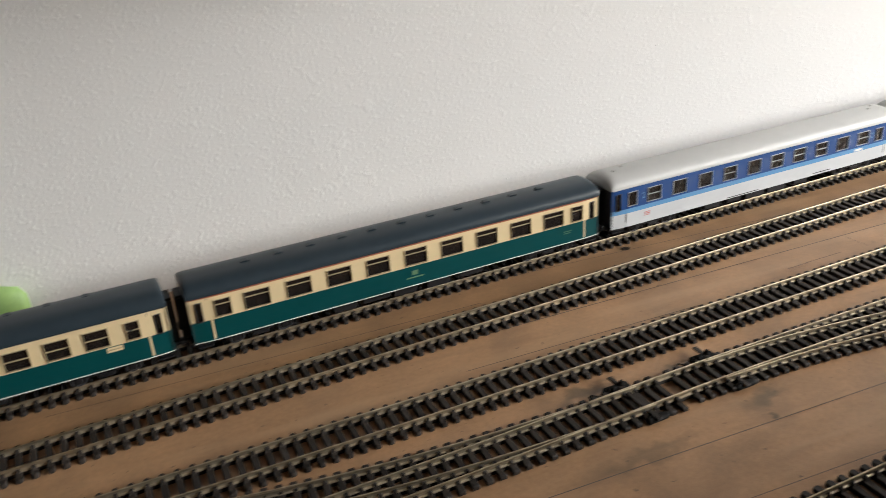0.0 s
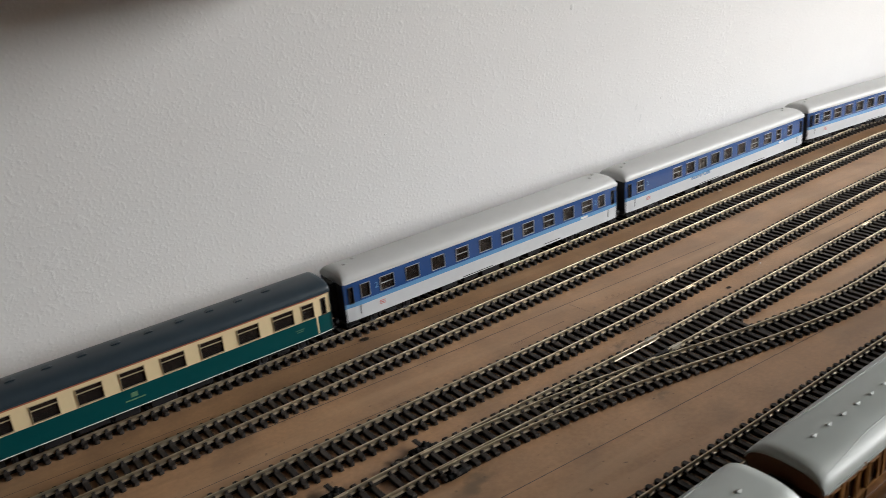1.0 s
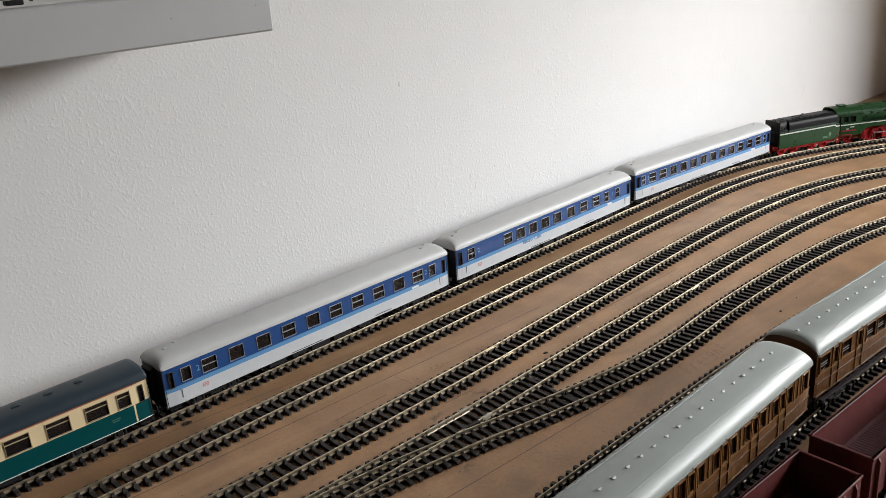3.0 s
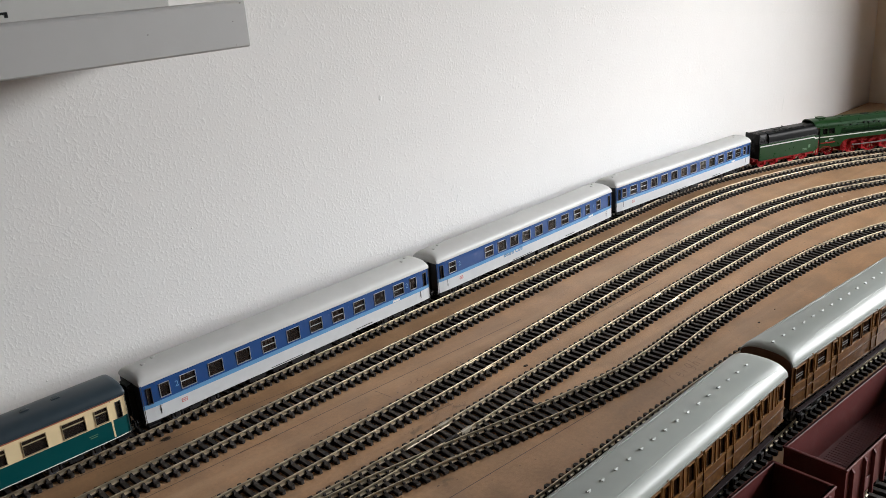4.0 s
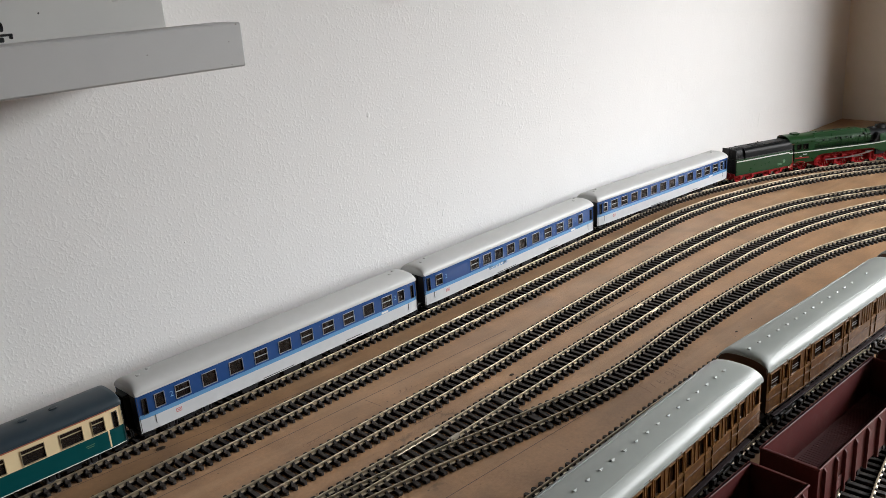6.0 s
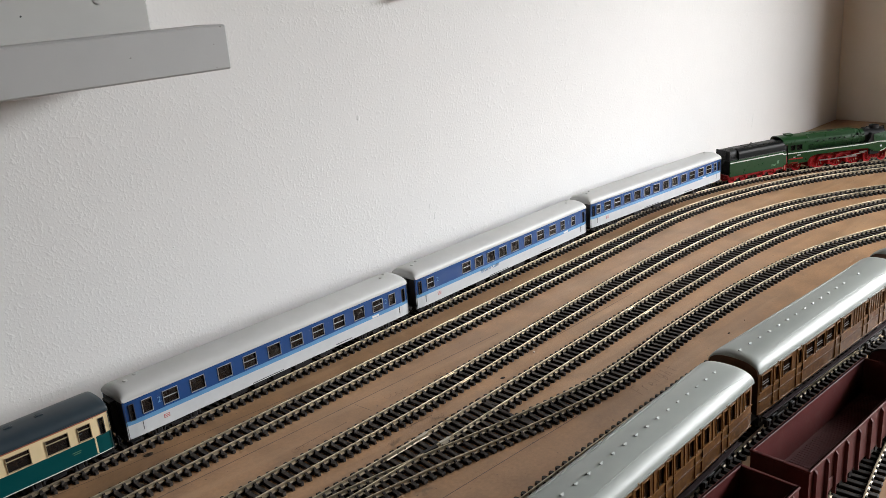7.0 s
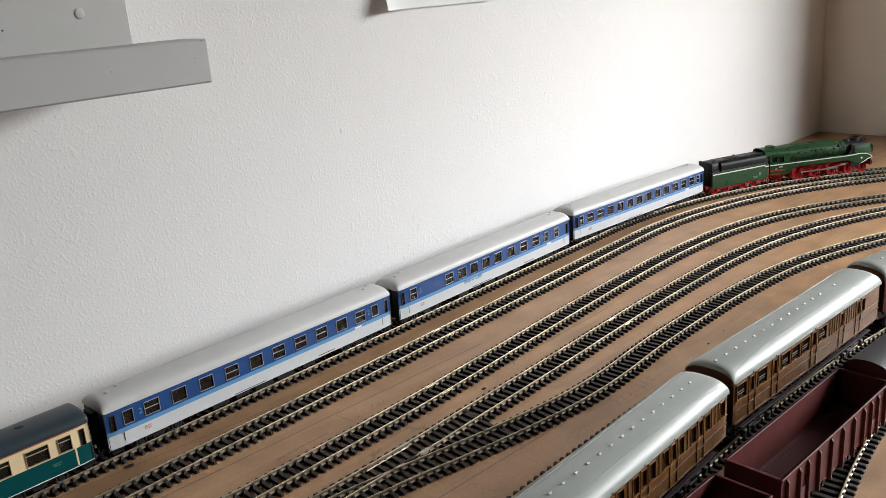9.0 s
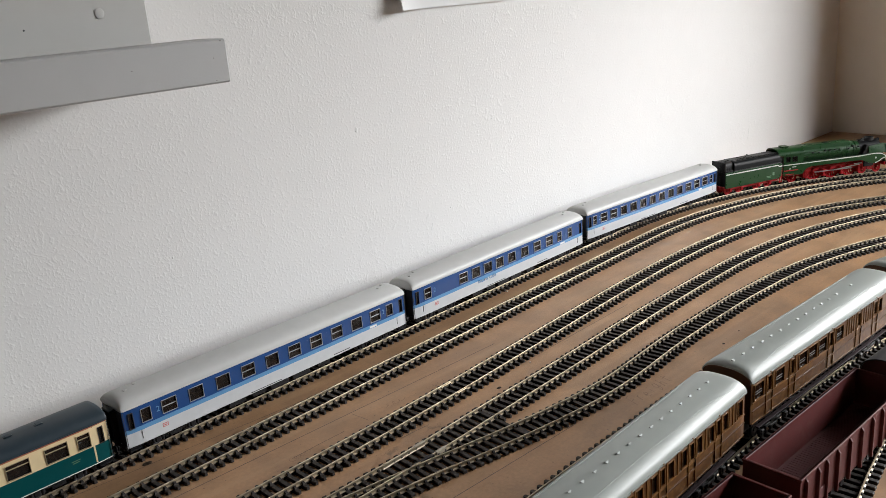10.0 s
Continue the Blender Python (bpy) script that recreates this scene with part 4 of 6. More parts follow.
def coach(label, group, windows, bands, mats, roof_mat, doors, style, blank=()):
    """A bogie coach. windows: (centre, width, bars); bands: upper heights with material indices; doors: centres and hinge side."""
    H, W, Z0, ZG, ZR = 0.1393, 0.0161, 0.0088, 0.0382, 0.0463
    t = thing("railway_coach", label, "model coach", group)
    WZ0, WZ1 = (0.0245, 0.0345) if style == "blue" else (0.0237, 0.0343)
    for s in (-1, 1):
        holes = [(x - w / 2, x + w / 2, WZ0, WZ1) for x, w, b in windows]
        holes += [(x - 0.0016, x + 0.0016, 0.0225, 0.0345) for x in doors]
        bm = bmesh.new()
        lo = Z0 + 0.0022

        def place(u, z, d, s=s):
            tuck = max(0.0, abs(u) - (H - 0.011)) * 0.11
            return (u, s * (W - tuck - d - 0.0005 * max(0.0, (z - 0.03) / 0.01) ** 2), z)

        pierced(bm, -H, H, Z0, ZG, holes, bands, place, 0.0008)
        side = part("side_wall", bm, mats, t)
        for x, w, b in windows:
            window_part(t, x, s * W, WZ0, WZ1, w, CHROME if style == "blue" else IVORYDARK, b, s)
        for x in doors:
            dy = s * (W - max(0.0, abs(x) - (H - 0.011)) * 0.11)
            bm = bmesh.new()
            for e in (-0.0052, 0.0052):
                box(bm, x + e - 0.00018, x + e + 0.00018, dy - 0.0002, dy + 0.0002, Z0 + 0.0004, ZG - 0.0012)
            door = part("door", bm, DARKGREY, t, "dark-edged end door")
            window_part(door, x, dy, 0.0225, 0.0345, 0.0032, DARKGREY, (), s)
            bm = bmesh.new()
            hx = x + math.copysign(0.0062, -x)
            if style == "blue":
                cyl(bm, (hx, dy + s * 0.0006, 0.0125), (hx, dy + s * 0.0006, 0.0192), 0.0002, seg=6)
                part("grab_rail", bm, DARKGREY, door)
            else:
                box(bm, hx - 0.0007, hx + 0.0007, *sorted((dy - s * 0.0001, dy + s * 0.0006)), 0.0099, 0.0227, 0.0002)
                part("door_post", bm, CREAM, door, "ivory post beside the end door")
            bm = bmesh.new()
            box(bm, x - 0.0045, x + 0.0045, min(dy, dy - s * 0.003), max(dy, dy - s * 0.003), Z0 - 0.0035, Z0 - 0.0026, 0.0002)
            box(bm, x - 0.0045, x + 0.0045, min(dy, dy - s * 0.003), max(dy, dy - s * 0.003), Z0 - 0.0012, Z0 - 0.0003, 0.0002)
            part("step", bm, BLACK, door)
        # lettering as plain bars
        for x, z, w, h, k in blank:
            bm = bmesh.new()
            proud = 0.00012 + 0.00006 * len([q for q in blank[:blank.index((x, z, w, h, k))] if q[:2] == (x, z)])
            box(bm, x * -s - w / 2, x * -s + w / 2, *sorted((s * W, s * (W + proud))), z - h / 2, z + h / 2)
            part("lettering_bar", bm, k, t)
    for e in (-1, 1):
        bm = bmesh.new()
        x0, x1 = sorted((e * (H - 0.0002), e * (H - 0.0016)))
        prof = [(-W + 0.0016, Z0), (W - 0.0016, Z0)] + arch(W - 0.0016, ZG, ZG + (ZR - ZG) * (0.6 if style == "blue" else 0.8), 14)
        loft(bm, [[(x, y, z) for y, z in prof] for x in (x0, x1)])
        part("end_wall", bm, DARKGREY if style == "blue" else mats[-1] if style == "teak" else BLACK, t)
        bm = bmesh.new()
        x0, x1 = sorted((e * (H - 0.0004), e * (H + 0.0045)))
        for y in (-0.0062, 0.0047):
            box(bm, x0, x1, y, y + 0.0015, 0.0098, 0.036, 0.0004)
        box(bm, x0, x1, -0.0062, 0.0062, 0.036, 0.0378, 0.0005)
        part("gangway_bellows", bm, BLACK, t, "black rubber gangway bellows")
        bm = bmesh.new()
        x0, x1 = sorted((e * (H - 0.0008), e * (H + 0.0012)))
        box(bm, x0, x1, -0.0145, 0.0145, 0.0075, 0.0108, 0.0003)
        for y in (-0.0098, 0.0098):
            cyl(bm, (e * (H + 0.001), y, 0.0105), (e * (H + 0.0042), y, 0.0105), 0.0009, seg=10)
            cyl(bm, (e * (H + 0.0042), y, 0.0105), (e * (H + 0.005), y, 0.0105), 0.0026, seg=14)
        box(bm, *sorted((e * (H - 0.004), e * (H + 0.0055))), -0.0022, 0.0022, 0.0045, 0.0072, 0.0004)
        part("buffer_beam", bm, BLACK, t)
    # underframe, battery boxes, interior
    bm = bmesh.new()
    box(bm, -H + 0.002, H - 0.002, -W + 0.0012, W - 0.0012, Z0 - 0.0004, Z0 + 0.0009)
    # added black core below the floor: closes the gap and stands in for shade
    box(bm, -0.079, 0.079, -0.0058, 0.0058, 0.0035, Z0 - 0.0005, 0.0005)
    for q in (-0.131, 0.131):
        box(bm, q - 0.006, q + 0.006, -0.0058, 0.0058, 0.0042, Z0 - 0.0005, 0.0005)
    part("floor_pan", bm, BLACK, t)
    rq = random.Random(group)
    for x in (-0.047, -0.026, -0.006, 0.017, 0.041):
        w = rq.uniform(0.006, 0.0095)
        for s in (-1, 1):
            bm = bmesh.new()
            box(bm, x - w, x + w, *sorted((s * 0.006, s * rq.uniform(0.0125, 0.0145))), rq.uniform(0.0025, 0.0042), Z0, 0.0004)
            part("equipment_box", bm, BLACK, t)
    bm = bmesh.new()
    for k in range(14):
        x = -0.117 + 0.018 * k
        for s in (-1, 1):
            box(bm, x - 0.0008, x + 0.0008, *sorted((s * 0.003, s * 0.0135)), 0.0115, 0.027)
            box(bm, x - 0.004, x + 0.004, *sorted((s * 0.003, s * 0.0135)), 0.0115, 0.019)
    part("seating", bm, SEAT if style == "blue" else TAN, t)
    bm = bmesh.new()
    box(bm, -H + 0.006, H - 0.006, -0.0008, 0.0008, Z0 + 0.001, 0.0215 if style == "blue" else ZG - 0.001)
    part("partition", bm, TAN, t)
    rf = roof_part(t, H + 0.0002, W, ZG, ZR, roof_mat, 0.007 if style == "blue" else 0.004, drop=0.34 if style == "blue" else 0.16, sharp=0.74)
    vents = [-0.128, -0.118, 0.121, 0.129] if style == "blue" else [-0.1005 + 0.0201 * k for k in range(11)] if style in ("green", "rear") else [0.0, 0.12]
    for k, x in enumerate(vents):
        bm = bmesh.new()
        if style == "blue":
            y = 0.004 if k % 2 else -0.001
            z = ZR - 0.0004
            cyl(bm, (x, y, z - 0.0006), (x, y, z + 0.0008), 0.0016, 0.0013, 14)
            cyl(bm, (x, y, z + 0.0008), (x, y, z + 0.0013), 0.0019, 0.0012, 14)
        else:
            y, z = (0.0062, ZR - 0.0009) if style == "rear" else (0.0, ZR)
            box(bm, x - 0.0028, x + 0.0028, y - 0.0012, y + 0.0016, z - 0.001, z + 0.0005, 0.0003)
            box(bm, x - 0.0018, x + 0.0018, y - 0.0017, y + 0.0021, z + 0.0005, z + 0.001, 0.0002)
        part("roof_vent", bm, roof_mat, rf)
    for e in (-1, 1):
        bogie(t, e * 0.1005)
    return t


def numeral(text, size, m, material, parent, name="class_numeral"):
    c = bpy.data.curves.new(name, "FONT")
    c.body, c.size, c.extrude, c.align_x, c.align_y = text, size, 0.00008, "CENTER", "CENTER"
    c.materials.append(material)
    ob = new(name, c)
    ob.parent = parent
    ob.matrix_basis = m
    return ob


B2, B1 = (0.5,), ()
BAND_BLUE = [(0.0192, 2), (0.0225, 1), (0.1, 0)]
first = [(-0.1255, 0.0062, B2), (-0.1085, 0.0115, B2), (-0.0895, 0.0115, B2)] + [(-0.0698 + 0.0198 * k, 0.0115, B1) for k in range(7)] + [(0.0692, 0.0115, B2), (0.0890, 0.0115, B2), (0.1082, 0.0115, B2), (0.1237, 0.0058, B2)]
third = [(x, 0.0072 if abs(x) > 0.115 else 0.0115, B2 if n in (1, 4, 6, 7, 8, 10) else B1) for n, x in enumerate((-0.122, -0.1035, -0.081, -0.0574, -0.0344, -0.0112, 0.0113, 0.0339, 0.0566, 0.0794, 0.1015, 0.1190))]
bistro = [(x, 0.0085 if n == 0 else 0.0068 if n > 8 else 0.0115, B1 if 1 < n < 7 else B2) for n, x in enumerate((-0.120, -0.0690, -0.0500, -0.0315, -0.0125, 0.0075, 0.0295, 0.0515, 0.0735, 0.0925, 0.1125))]
marks = [(-0.109, 0.0155, 0.0046, 0.0030, LOGORED), (-0.109, 0.0155, 0.0036, 0.0019, LGREY), (-0.109, 0.0155, 0.0026, 0.0008, LOGORED), (0.098, 0.0205, 0.008, 0.0018, TRIM), (-0.02, 0.0098, 0.03, 0.0006, DARKGREY), (0.06, 0.0105, 0.018, 0.0006, DARKGREY)]
blue_mats = [BLUE, LBLUE, LGREY]
doors = (-0.1335, 0.1335)
L1 = TRACKS["one"]
s3 = L1.at_x(0.012)
STEP = 0.2895
for k, (wins, lab) in enumerate(((third, "blue and pale grey express coach with small paired windows"), (bistro, "blue and pale grey bistro coach with a long blank panel"), (first, "blue and pale grey express coach coupled behind the tender"))):
    c = coach(lab, "blue coaches of the train", wins, BAND_BLUE, blue_mats, ROOFGREY, doors, "blue", marks)
    for s in (-1, 1):
        if k == 1:
            turned = Matrix.Rotation(radians(0 if s < 0 else 180), 4, "Z") @ Matrix.Rotation(radians(90), 4, "X")
            numeral("Bistro Caf\u00e9", 0.0062, Matrix.Translation((-0.0335 * -s, s * 0.0163, 0.0186)) @ turned, LBLUE, c, "lettering")
        for x in ((-0.1127, 0.1113), (-0.1105, 0.1030), (-0.1167, 0.1174))[k]:
            numeral("1" if k == 1 and x * -s > 0 else "2", 0.0062, Matrix.Translation((x, s * 0.0163, 0.0298)) @ Matrix.Rotation(radians(0 if s < 0 else 180), 4, "Z") @ Matrix.Rotation(radians(90), 4, "X"), LBLUE, c)
    on_rails(c, "one", s3 + STEP * k + (0.005 if k == 2 else 0.0), 0.1)

BAND_GREEN = [(0.0094, 2), (0.0226, 1), (0.1, 0)]
BAND_LINED = [(0.0094, 2), (0.0226, 1), (0.0368, 0), (0.1, 3)]
green_mats = [CREAM, TEAL, TRIM]
emblem = [(0.0, 0.018, 0.004, 0.003, LETTERING), (0.0, 0.0148, 0.012, 0.0008, LETTERING), (0.1135, 0.0178, 0.0062, 0.0005, LETTERING), (0.1135, 0.0164, 0.0048, 0.0005, LETTERING), (0.1185, 0.0292, 0.0020, 0.0007, DARKGREY)]
gmarks = [(0.1085, 0.0206, 0.0085, 0.003, CREAM), (0.1085, 0.0206, 0.0070, 0.0006, IVORYDARK)] + emblem[:2] + emblem[4:]
saloon_row = [(-0.1198, 0.0090, (0.7,))] + [(-0.0997 + 0.0253 * k, 0.0148, (0.7,)) for k in range(9)] + [(0.1212, 0.0086, (0.7,))]
compartment = [(-0.1205, 0.0072, (0.5,))] + [(-0.1005 + 0.0201 * k, 0.0122, (0.34, 0.67) if k in (2, 7) else (0.5,)) for k in range(11)] + [(0.1195, 0.0072, (0.5,))]
green = coach("ivory and ocean green saloon coach with red line under slate roof", "green coaches of the train", saloon_row, BAND_LINED, green_mats + [RUST], SLATE, (-0.1335, 0.1335), "green", emblem)
on_rails(green, "one", s3 - STEP, 0.1)
rear = coach("ivory and ocean green compartment coach with plain slate roof", "green coaches of the train", compartment, BAND_GREEN, green_mats, SLATE, (-0.1335, 0.1335), "rear", gmarks)
on_rails(rear, "one", s3 - 2 * STEP, 0.1)
parcels = [(-0.1085, 0.0085, (0.33, 0.67)), (0.0, 0.0085, (0.33, 0.67)), (0.085, 0.0085, (0.33, 0.67)), (0.107, 0.0075, (0.5,)), (0.1185, 0.004, ())]
van = coach("ivory and ocean green luggage coach with sliding doors", "green coaches of the train", parcels, BAND_GREEN, green_mats, SLATE, (-0.1335, 0.1335), "luggage", gmarks)
for s in (-1, 1):
    for x in (-0.052, 0.055):
        bm = bmesh.new()
        y0, y1 = sorted((s * 0.0162, s * 0.0169))
        box(bm, x - 0.0135, x + 0.0135, y0, y1, 0.0216, 0.0368, 0.0002)
        sd = part("sliding_door", bm, CREAM, van, "ivory and green sliding door")
        bm = bmesh.new()
        box(bm, x - 0.0135, x + 0.0135, y0, y1, 0.0098, 0.0215, 0.0002)
        part("lower_panel", bm, TEAL, sd)
        bm = bmesh.new()
        for k in range(4):
            box(bm, x - 0.011, x + 0.011, y0 - 0.0002, y1 + 0.0002, 0.025 + 0.0028 * k, 0.0256 + 0.0028 * k)
        part("slat", bm, IVORYDARK, sd)
        bm = bmesh.new()
        box(bm, x - 0.0137, x + 0.0137, y0 - 0.0003, y1 + 0.0003, 0.0088, 0.0102)
        part("door_track", bm, TRIM, sd)
        bm = bmesh.new()
        box(bm, x + 0.0128, x + 0.0142, y0 - 0.0002, y1 + 0.0002, 0.011, 0.0372)
        part("door_edge", bm, TEAKDARK, sd)
on_rails(van, "one", s3 - 3 * STEP, 0.1)


# ---- varnished coaches on the next line ----
def vintage_coach(label, vents, door_rows, body, line_mat, end_mat, roof_mat, group):
    """Old panelled coach with a domed roof. door_rows: (x, kind), kind w for wide window, d for door with droplight, p for panel strip."""
    H, W, Z0, ZG, ZR = 0.1165, 0.0178, 0.0205, 0.0505, 0.0598
    t = thing("vintage_coach", label, "model coach", group)
    holes = []
    for x, k in door_rows:
        w = {"w": 0.0118, "d": 0.0044, "n": 0.0060}.get(k)
        if w:
            holes.append((x - w / 2, x + w / 2, 0.0368 if k != "d" else 0.0372, 0.0478))
    for s in (-1, 1):
        bm = bmesh.new()
        pierced(bm, -H, H, Z0, ZG, holes, [(9, 0)], lambda u, z, d, s=s: (u, s * (W - d - max(0.0, abs(u) - (H - 0.006)) * 0.12), z), 0.0009)
        part("side_wall", bm, body, t)
        for a, b, c, d in holes:
            window_part(t, (a + b) / 2, s * W, c, d, b - a, line_mat, (0.34, 0.5) if b - a > 0.01 else (), s, BROWNGLASS, BLIND)
        for x, k in door_rows:
            if k == "d":
                bm = bmesh.new()
                for e in (-0.0042, 0.0042):
                    box(bm, x + e - 0.0004, x + e + 0.0004, *sorted((s * (W - 0.0002), s * (W + 0.0006))), Z0 + 0.0006, ZG - 0.0006)
                for z in (0.0292, 0.0346):
                    box(bm, x - 0.0042, x + 0.0042, *sorted((s * (W - 0.0002), s * (W + 0.0005))), z, z + 0.0006)
                door = part("door", bm, line_mat, t, "varnished door with raised edges")
                bm = bmesh.new()
                cyl(bm, (x + 0.0030, s * (W + 0.0009), 0.0318), (x + 0.0030, s * (W + 0.0009), 0.0365), 0.0003, seg=6)
                part("door_handle", bm, BLACK, door)
                bm = bmesh.new()
                box(bm, x - 0.0003, x + 0.0003, *sorted((s * W, s * (W + 0.001))), ZG - 0.0002, ZG + 0.0009)
                part("door_vent", bm, line_mat, door)
            elif k == "p":
                bm = bmesh.new()
                box(bm, x - 0.0004, x + 0.0004, *sorted((s * (W - 0.0002), s * (W + 0.0005))), 0.0360, ZG - 0.0006)
                part("beading", bm, line_mat, t)
        for z, k in ((0.0355, line_mat), (0.0296, TEAKDARK), (Z0 + 0.0002, line_mat)):
            bm = bmesh.new()
            box(bm, -H + 0.001, H - 0.001, *sorted((s * (W - 0.0002), s * (W + 0.0004))), z, z + 0.0005)
            part("waist_beading", bm, k, t)
        bm = bmesh.new()
        box(bm, -H + 0.003, H - 0.003, *sorted((s * (W - 0.0014), s * (W - 0.0032))), 0.0172, Z0, 0.0003)
        box(bm, -H + 0.012, H - 0.012, *sorted((s * (W - 0.0004), s * (W - 0.0036))), 0.0128, 0.0137, 0.0002)
        part("solebar", bm, SOLEBAR, t, "dark brown solebar and footboard")
    for e in (-1, 1):
        bm = bmesh.new()
        n = 9
        ring = [(e * (H - 0.0004 + 0.0022 * math.cos(math.pi * (k / (n - 1) - 0.5))), -W + 0.0010 + (2 * W - 0.002) * k / (n - 1)) for k in range(n)]
        rows = [[bm.verts.new((x, y, z)) for x, y in ring] for z in (Z0, ZG + 0.0012)]
        for k in range(n - 1):
            bm.faces.new((rows[0][k], rows[0][k + 1], rows[1][k + 1], rows[1][k]))
        bmesh.ops.solidify(bm, geom=bm.faces, thickness=0.0008)
        part("end_wall", bm, end_mat, t)
        bm = bmesh.new()
        top = [(-W + 0.0008, ZG - 0.0015), (W - 0.0008, ZG - 0.0015)] + arch(W - 0.0008, ZG, ZG + (ZR - ZG) * 0.70, 16)
        loft(bm, [[(x, y, z) for y, z in top] for x in sorted((e * (H + 0.0009), e * (H + 0.0016)))])
        part("end_panel", bm, end_mat, t)
        bm = bmesh.new()
        x0, x1 = sorted((e * (H + 0.0012), e * (H + 0.0046)))
        for y in (-0.0058, 0.0043):
            box(bm, x0, x1, y, y + 0.0015, 0.021, 0.0475, 0.0004)
        box(bm, x0, x1, -0.0058, 0.0058, 0.0475, 0.0492, 0.0005)
        part("gangway_bellows", bm, BLACK, t)
        bm = bmesh.new()
        box(bm, *sorted((e * (H - 0.012), e * (H + 0.0072))), -0.002, 0.002, 0.0085, 0.011, 0.0004)
        for y in (-0.0105, 0.0105):
            cyl(bm, (e * (H + 0.001), y, 0.0185), (e * (H + 0.0046), y, 0.0185), 0.0009, seg=8)
            cyl(bm, (e * (H + 0.0044), y, 0.0185), (e * (H + 0.0052), y, 0.0185), 0.0024, seg=12)
        part("coupling", bm, BLACK, t)
        bogie(t, e * 0.078, 0.033, BLACK, 0.0145)
    bm = bmesh.new()
    box(bm, -H + 0.002, H - 0.002, -W + 0.0065, W - 0.0065, 0.0115, Z0 + 0.0008)
    part("floor_pan", bm, BLACK, t)
    bm = bmesh.new()
    for k in range(13):
        x = -0.102 + 0.017 * k
        box(bm, x - 0.0008, x + 0.0008, -0.0155, 0.0155, Z0, 0.0425)
    part("partition", bm, TEAKDARK, t)
    bm = bmesh.new()
    for s in (-1, 1):
        cyl(bm, (-0.035, s * 0.011, 0.0075), (0.035, s * 0.011, 0.0075), 0.0006, seg=6)
        cyl(bm, (-0.055, s * 0.011, 0.0125), (-0.035, s * 0.011, 0.0075), 0.0006, seg=6)
        cyl(bm, (0.055, s * 0.011, 0.0125), (0.035, s * 0.011, 0.0075), 0.0006, seg=6)
    part("truss_rod", bm, BLACK, t)
    rf = roof_part(t, H + 0.001, W + 0.0004, ZG, ZR, roof_mat, 0.007, drop=0.26, sharp=0.8)
    for x in vents:
        bm = bmesh.new()
        box(bm, x - 0.0009, x + 0.0009, -0.0014, 0.0006, ZR - 0.0010, ZR + 0.0003, 0.0003)
        box(bm, x - 0.0016, x + 0.0016, -0.0010, 0.0002, ZR + 0.0001, ZR + 0.0008, 0.0003)
        part("roof_vent", bm, VENTGREY, rf)
    for s in (-1, 1):
        bm = bmesh.new()
        pts = [(-H + 0.006, s * 0.0150), (-H + 0.04, s * 0.0122), (0, s * 0.0112), (H - 0.04, s * 0.0122), (H - 0.006, s * 0.0150)]
        prof = arch(W + 0.0004, ZG, ZR, 40, 0.8)
        for (ax, ay), (bx, by) in zip(pts, pts[1:]):
            az = min(prof, key=lambda q: abs(q[0] - ay))[1]
            bz = min(prof, key=lambda q: abs(q[0] - by))[1]
            cyl(bm, (ax, ay, az + 0.0001), (bx, by, bz + 0.0001), 0.00028, seg=6)
        part("rain_strip", bm, roof_mat, rf)
    bm = bmesh.new()
    box(bm, -H + 0.004, -H + 0.0085, 0.0, 0.0036, ZR - 0.0052, ZR - 0.0038, 0.0003)
    part("lamp_bracket", bm, roof_mat, rf)
    return t


def door_plan(spec, x0):
    out, x = [], x0
    for ch, step in spec:
        out.append((x, ch))
        x += step * 1.175
    return out


saloon = door_plan([("w", 0.0118), ("d", 0.0118), ("w", 0.0152), ("d", 0.0128), ("w", 0.0128), ("w", 0.0128), ("w", 0.0118), ("d", 0.0118), ("w", 0.0105), ("p", 0.0035), ("p", 0.0035), ("p", 0.0035), ("p", 0.0035), ("p", 0.004), ("d", 0.0075),
                    ("p", 0.0035), ("p", 0.0035), ("p", 0.0035), ("p", 0.0035), ("p", 0.004), ("d", 0.0075), ("n", 0.006)], -0.1075)
compart = [(0.1085, "n"), (0.0985, "p"), (0.1030, "p"), (0.0935, "p"), (-0.1085, "n"), (-0.1030, "p")]
for k in range(6):
    xx = 0.0790 - 0.0333 * k
    compart += [(xx - 0.009, "n"), (xx, "d"), (xx + 0.009, "n"), (xx - 0.0166, "p")]
near_coach = vintage_coach("varnished teak compartment coach with a silver roof", [0.0988 - 0.0115 * k for k in range(18)], compart, TEAK, TEAKLINE, TEAKDARK, SILVER, "varnished coaches")
l7 = TRACKS["seven"]
on_rails(near_coach, "seven", l7.at_x(0.270) - 0.2475, 0.078)
mid_coach = vintage_coach("varnished teak saloon coach with a silver roof", [-0.1105 + 0.0127 * k for k in range(13)] + [0.0676], saloon, TEAK, TEAKLINE, TEAKDARK, SILVER, "varnished coaches")
on_rails(mid_coach, "seven", l7.at_x(0.270), 0.078)
rear_coach = copy_thing(near_coach, Matrix())
on_rails(rear_coach, "seven", l7.at_x(0.270) - 0.495, 0.078)
far_coach = vintage_coach("maroon panelled coach with a silver roof", [0.1035 - 0.0134 * k for k in range(16)], compart, MAROON, MAROONIN, TEAKDARK, SILVER, "varnished coaches")
on_rails(far_coach, "seven", l7.at_x(0.270) + 0.249, 0.078)


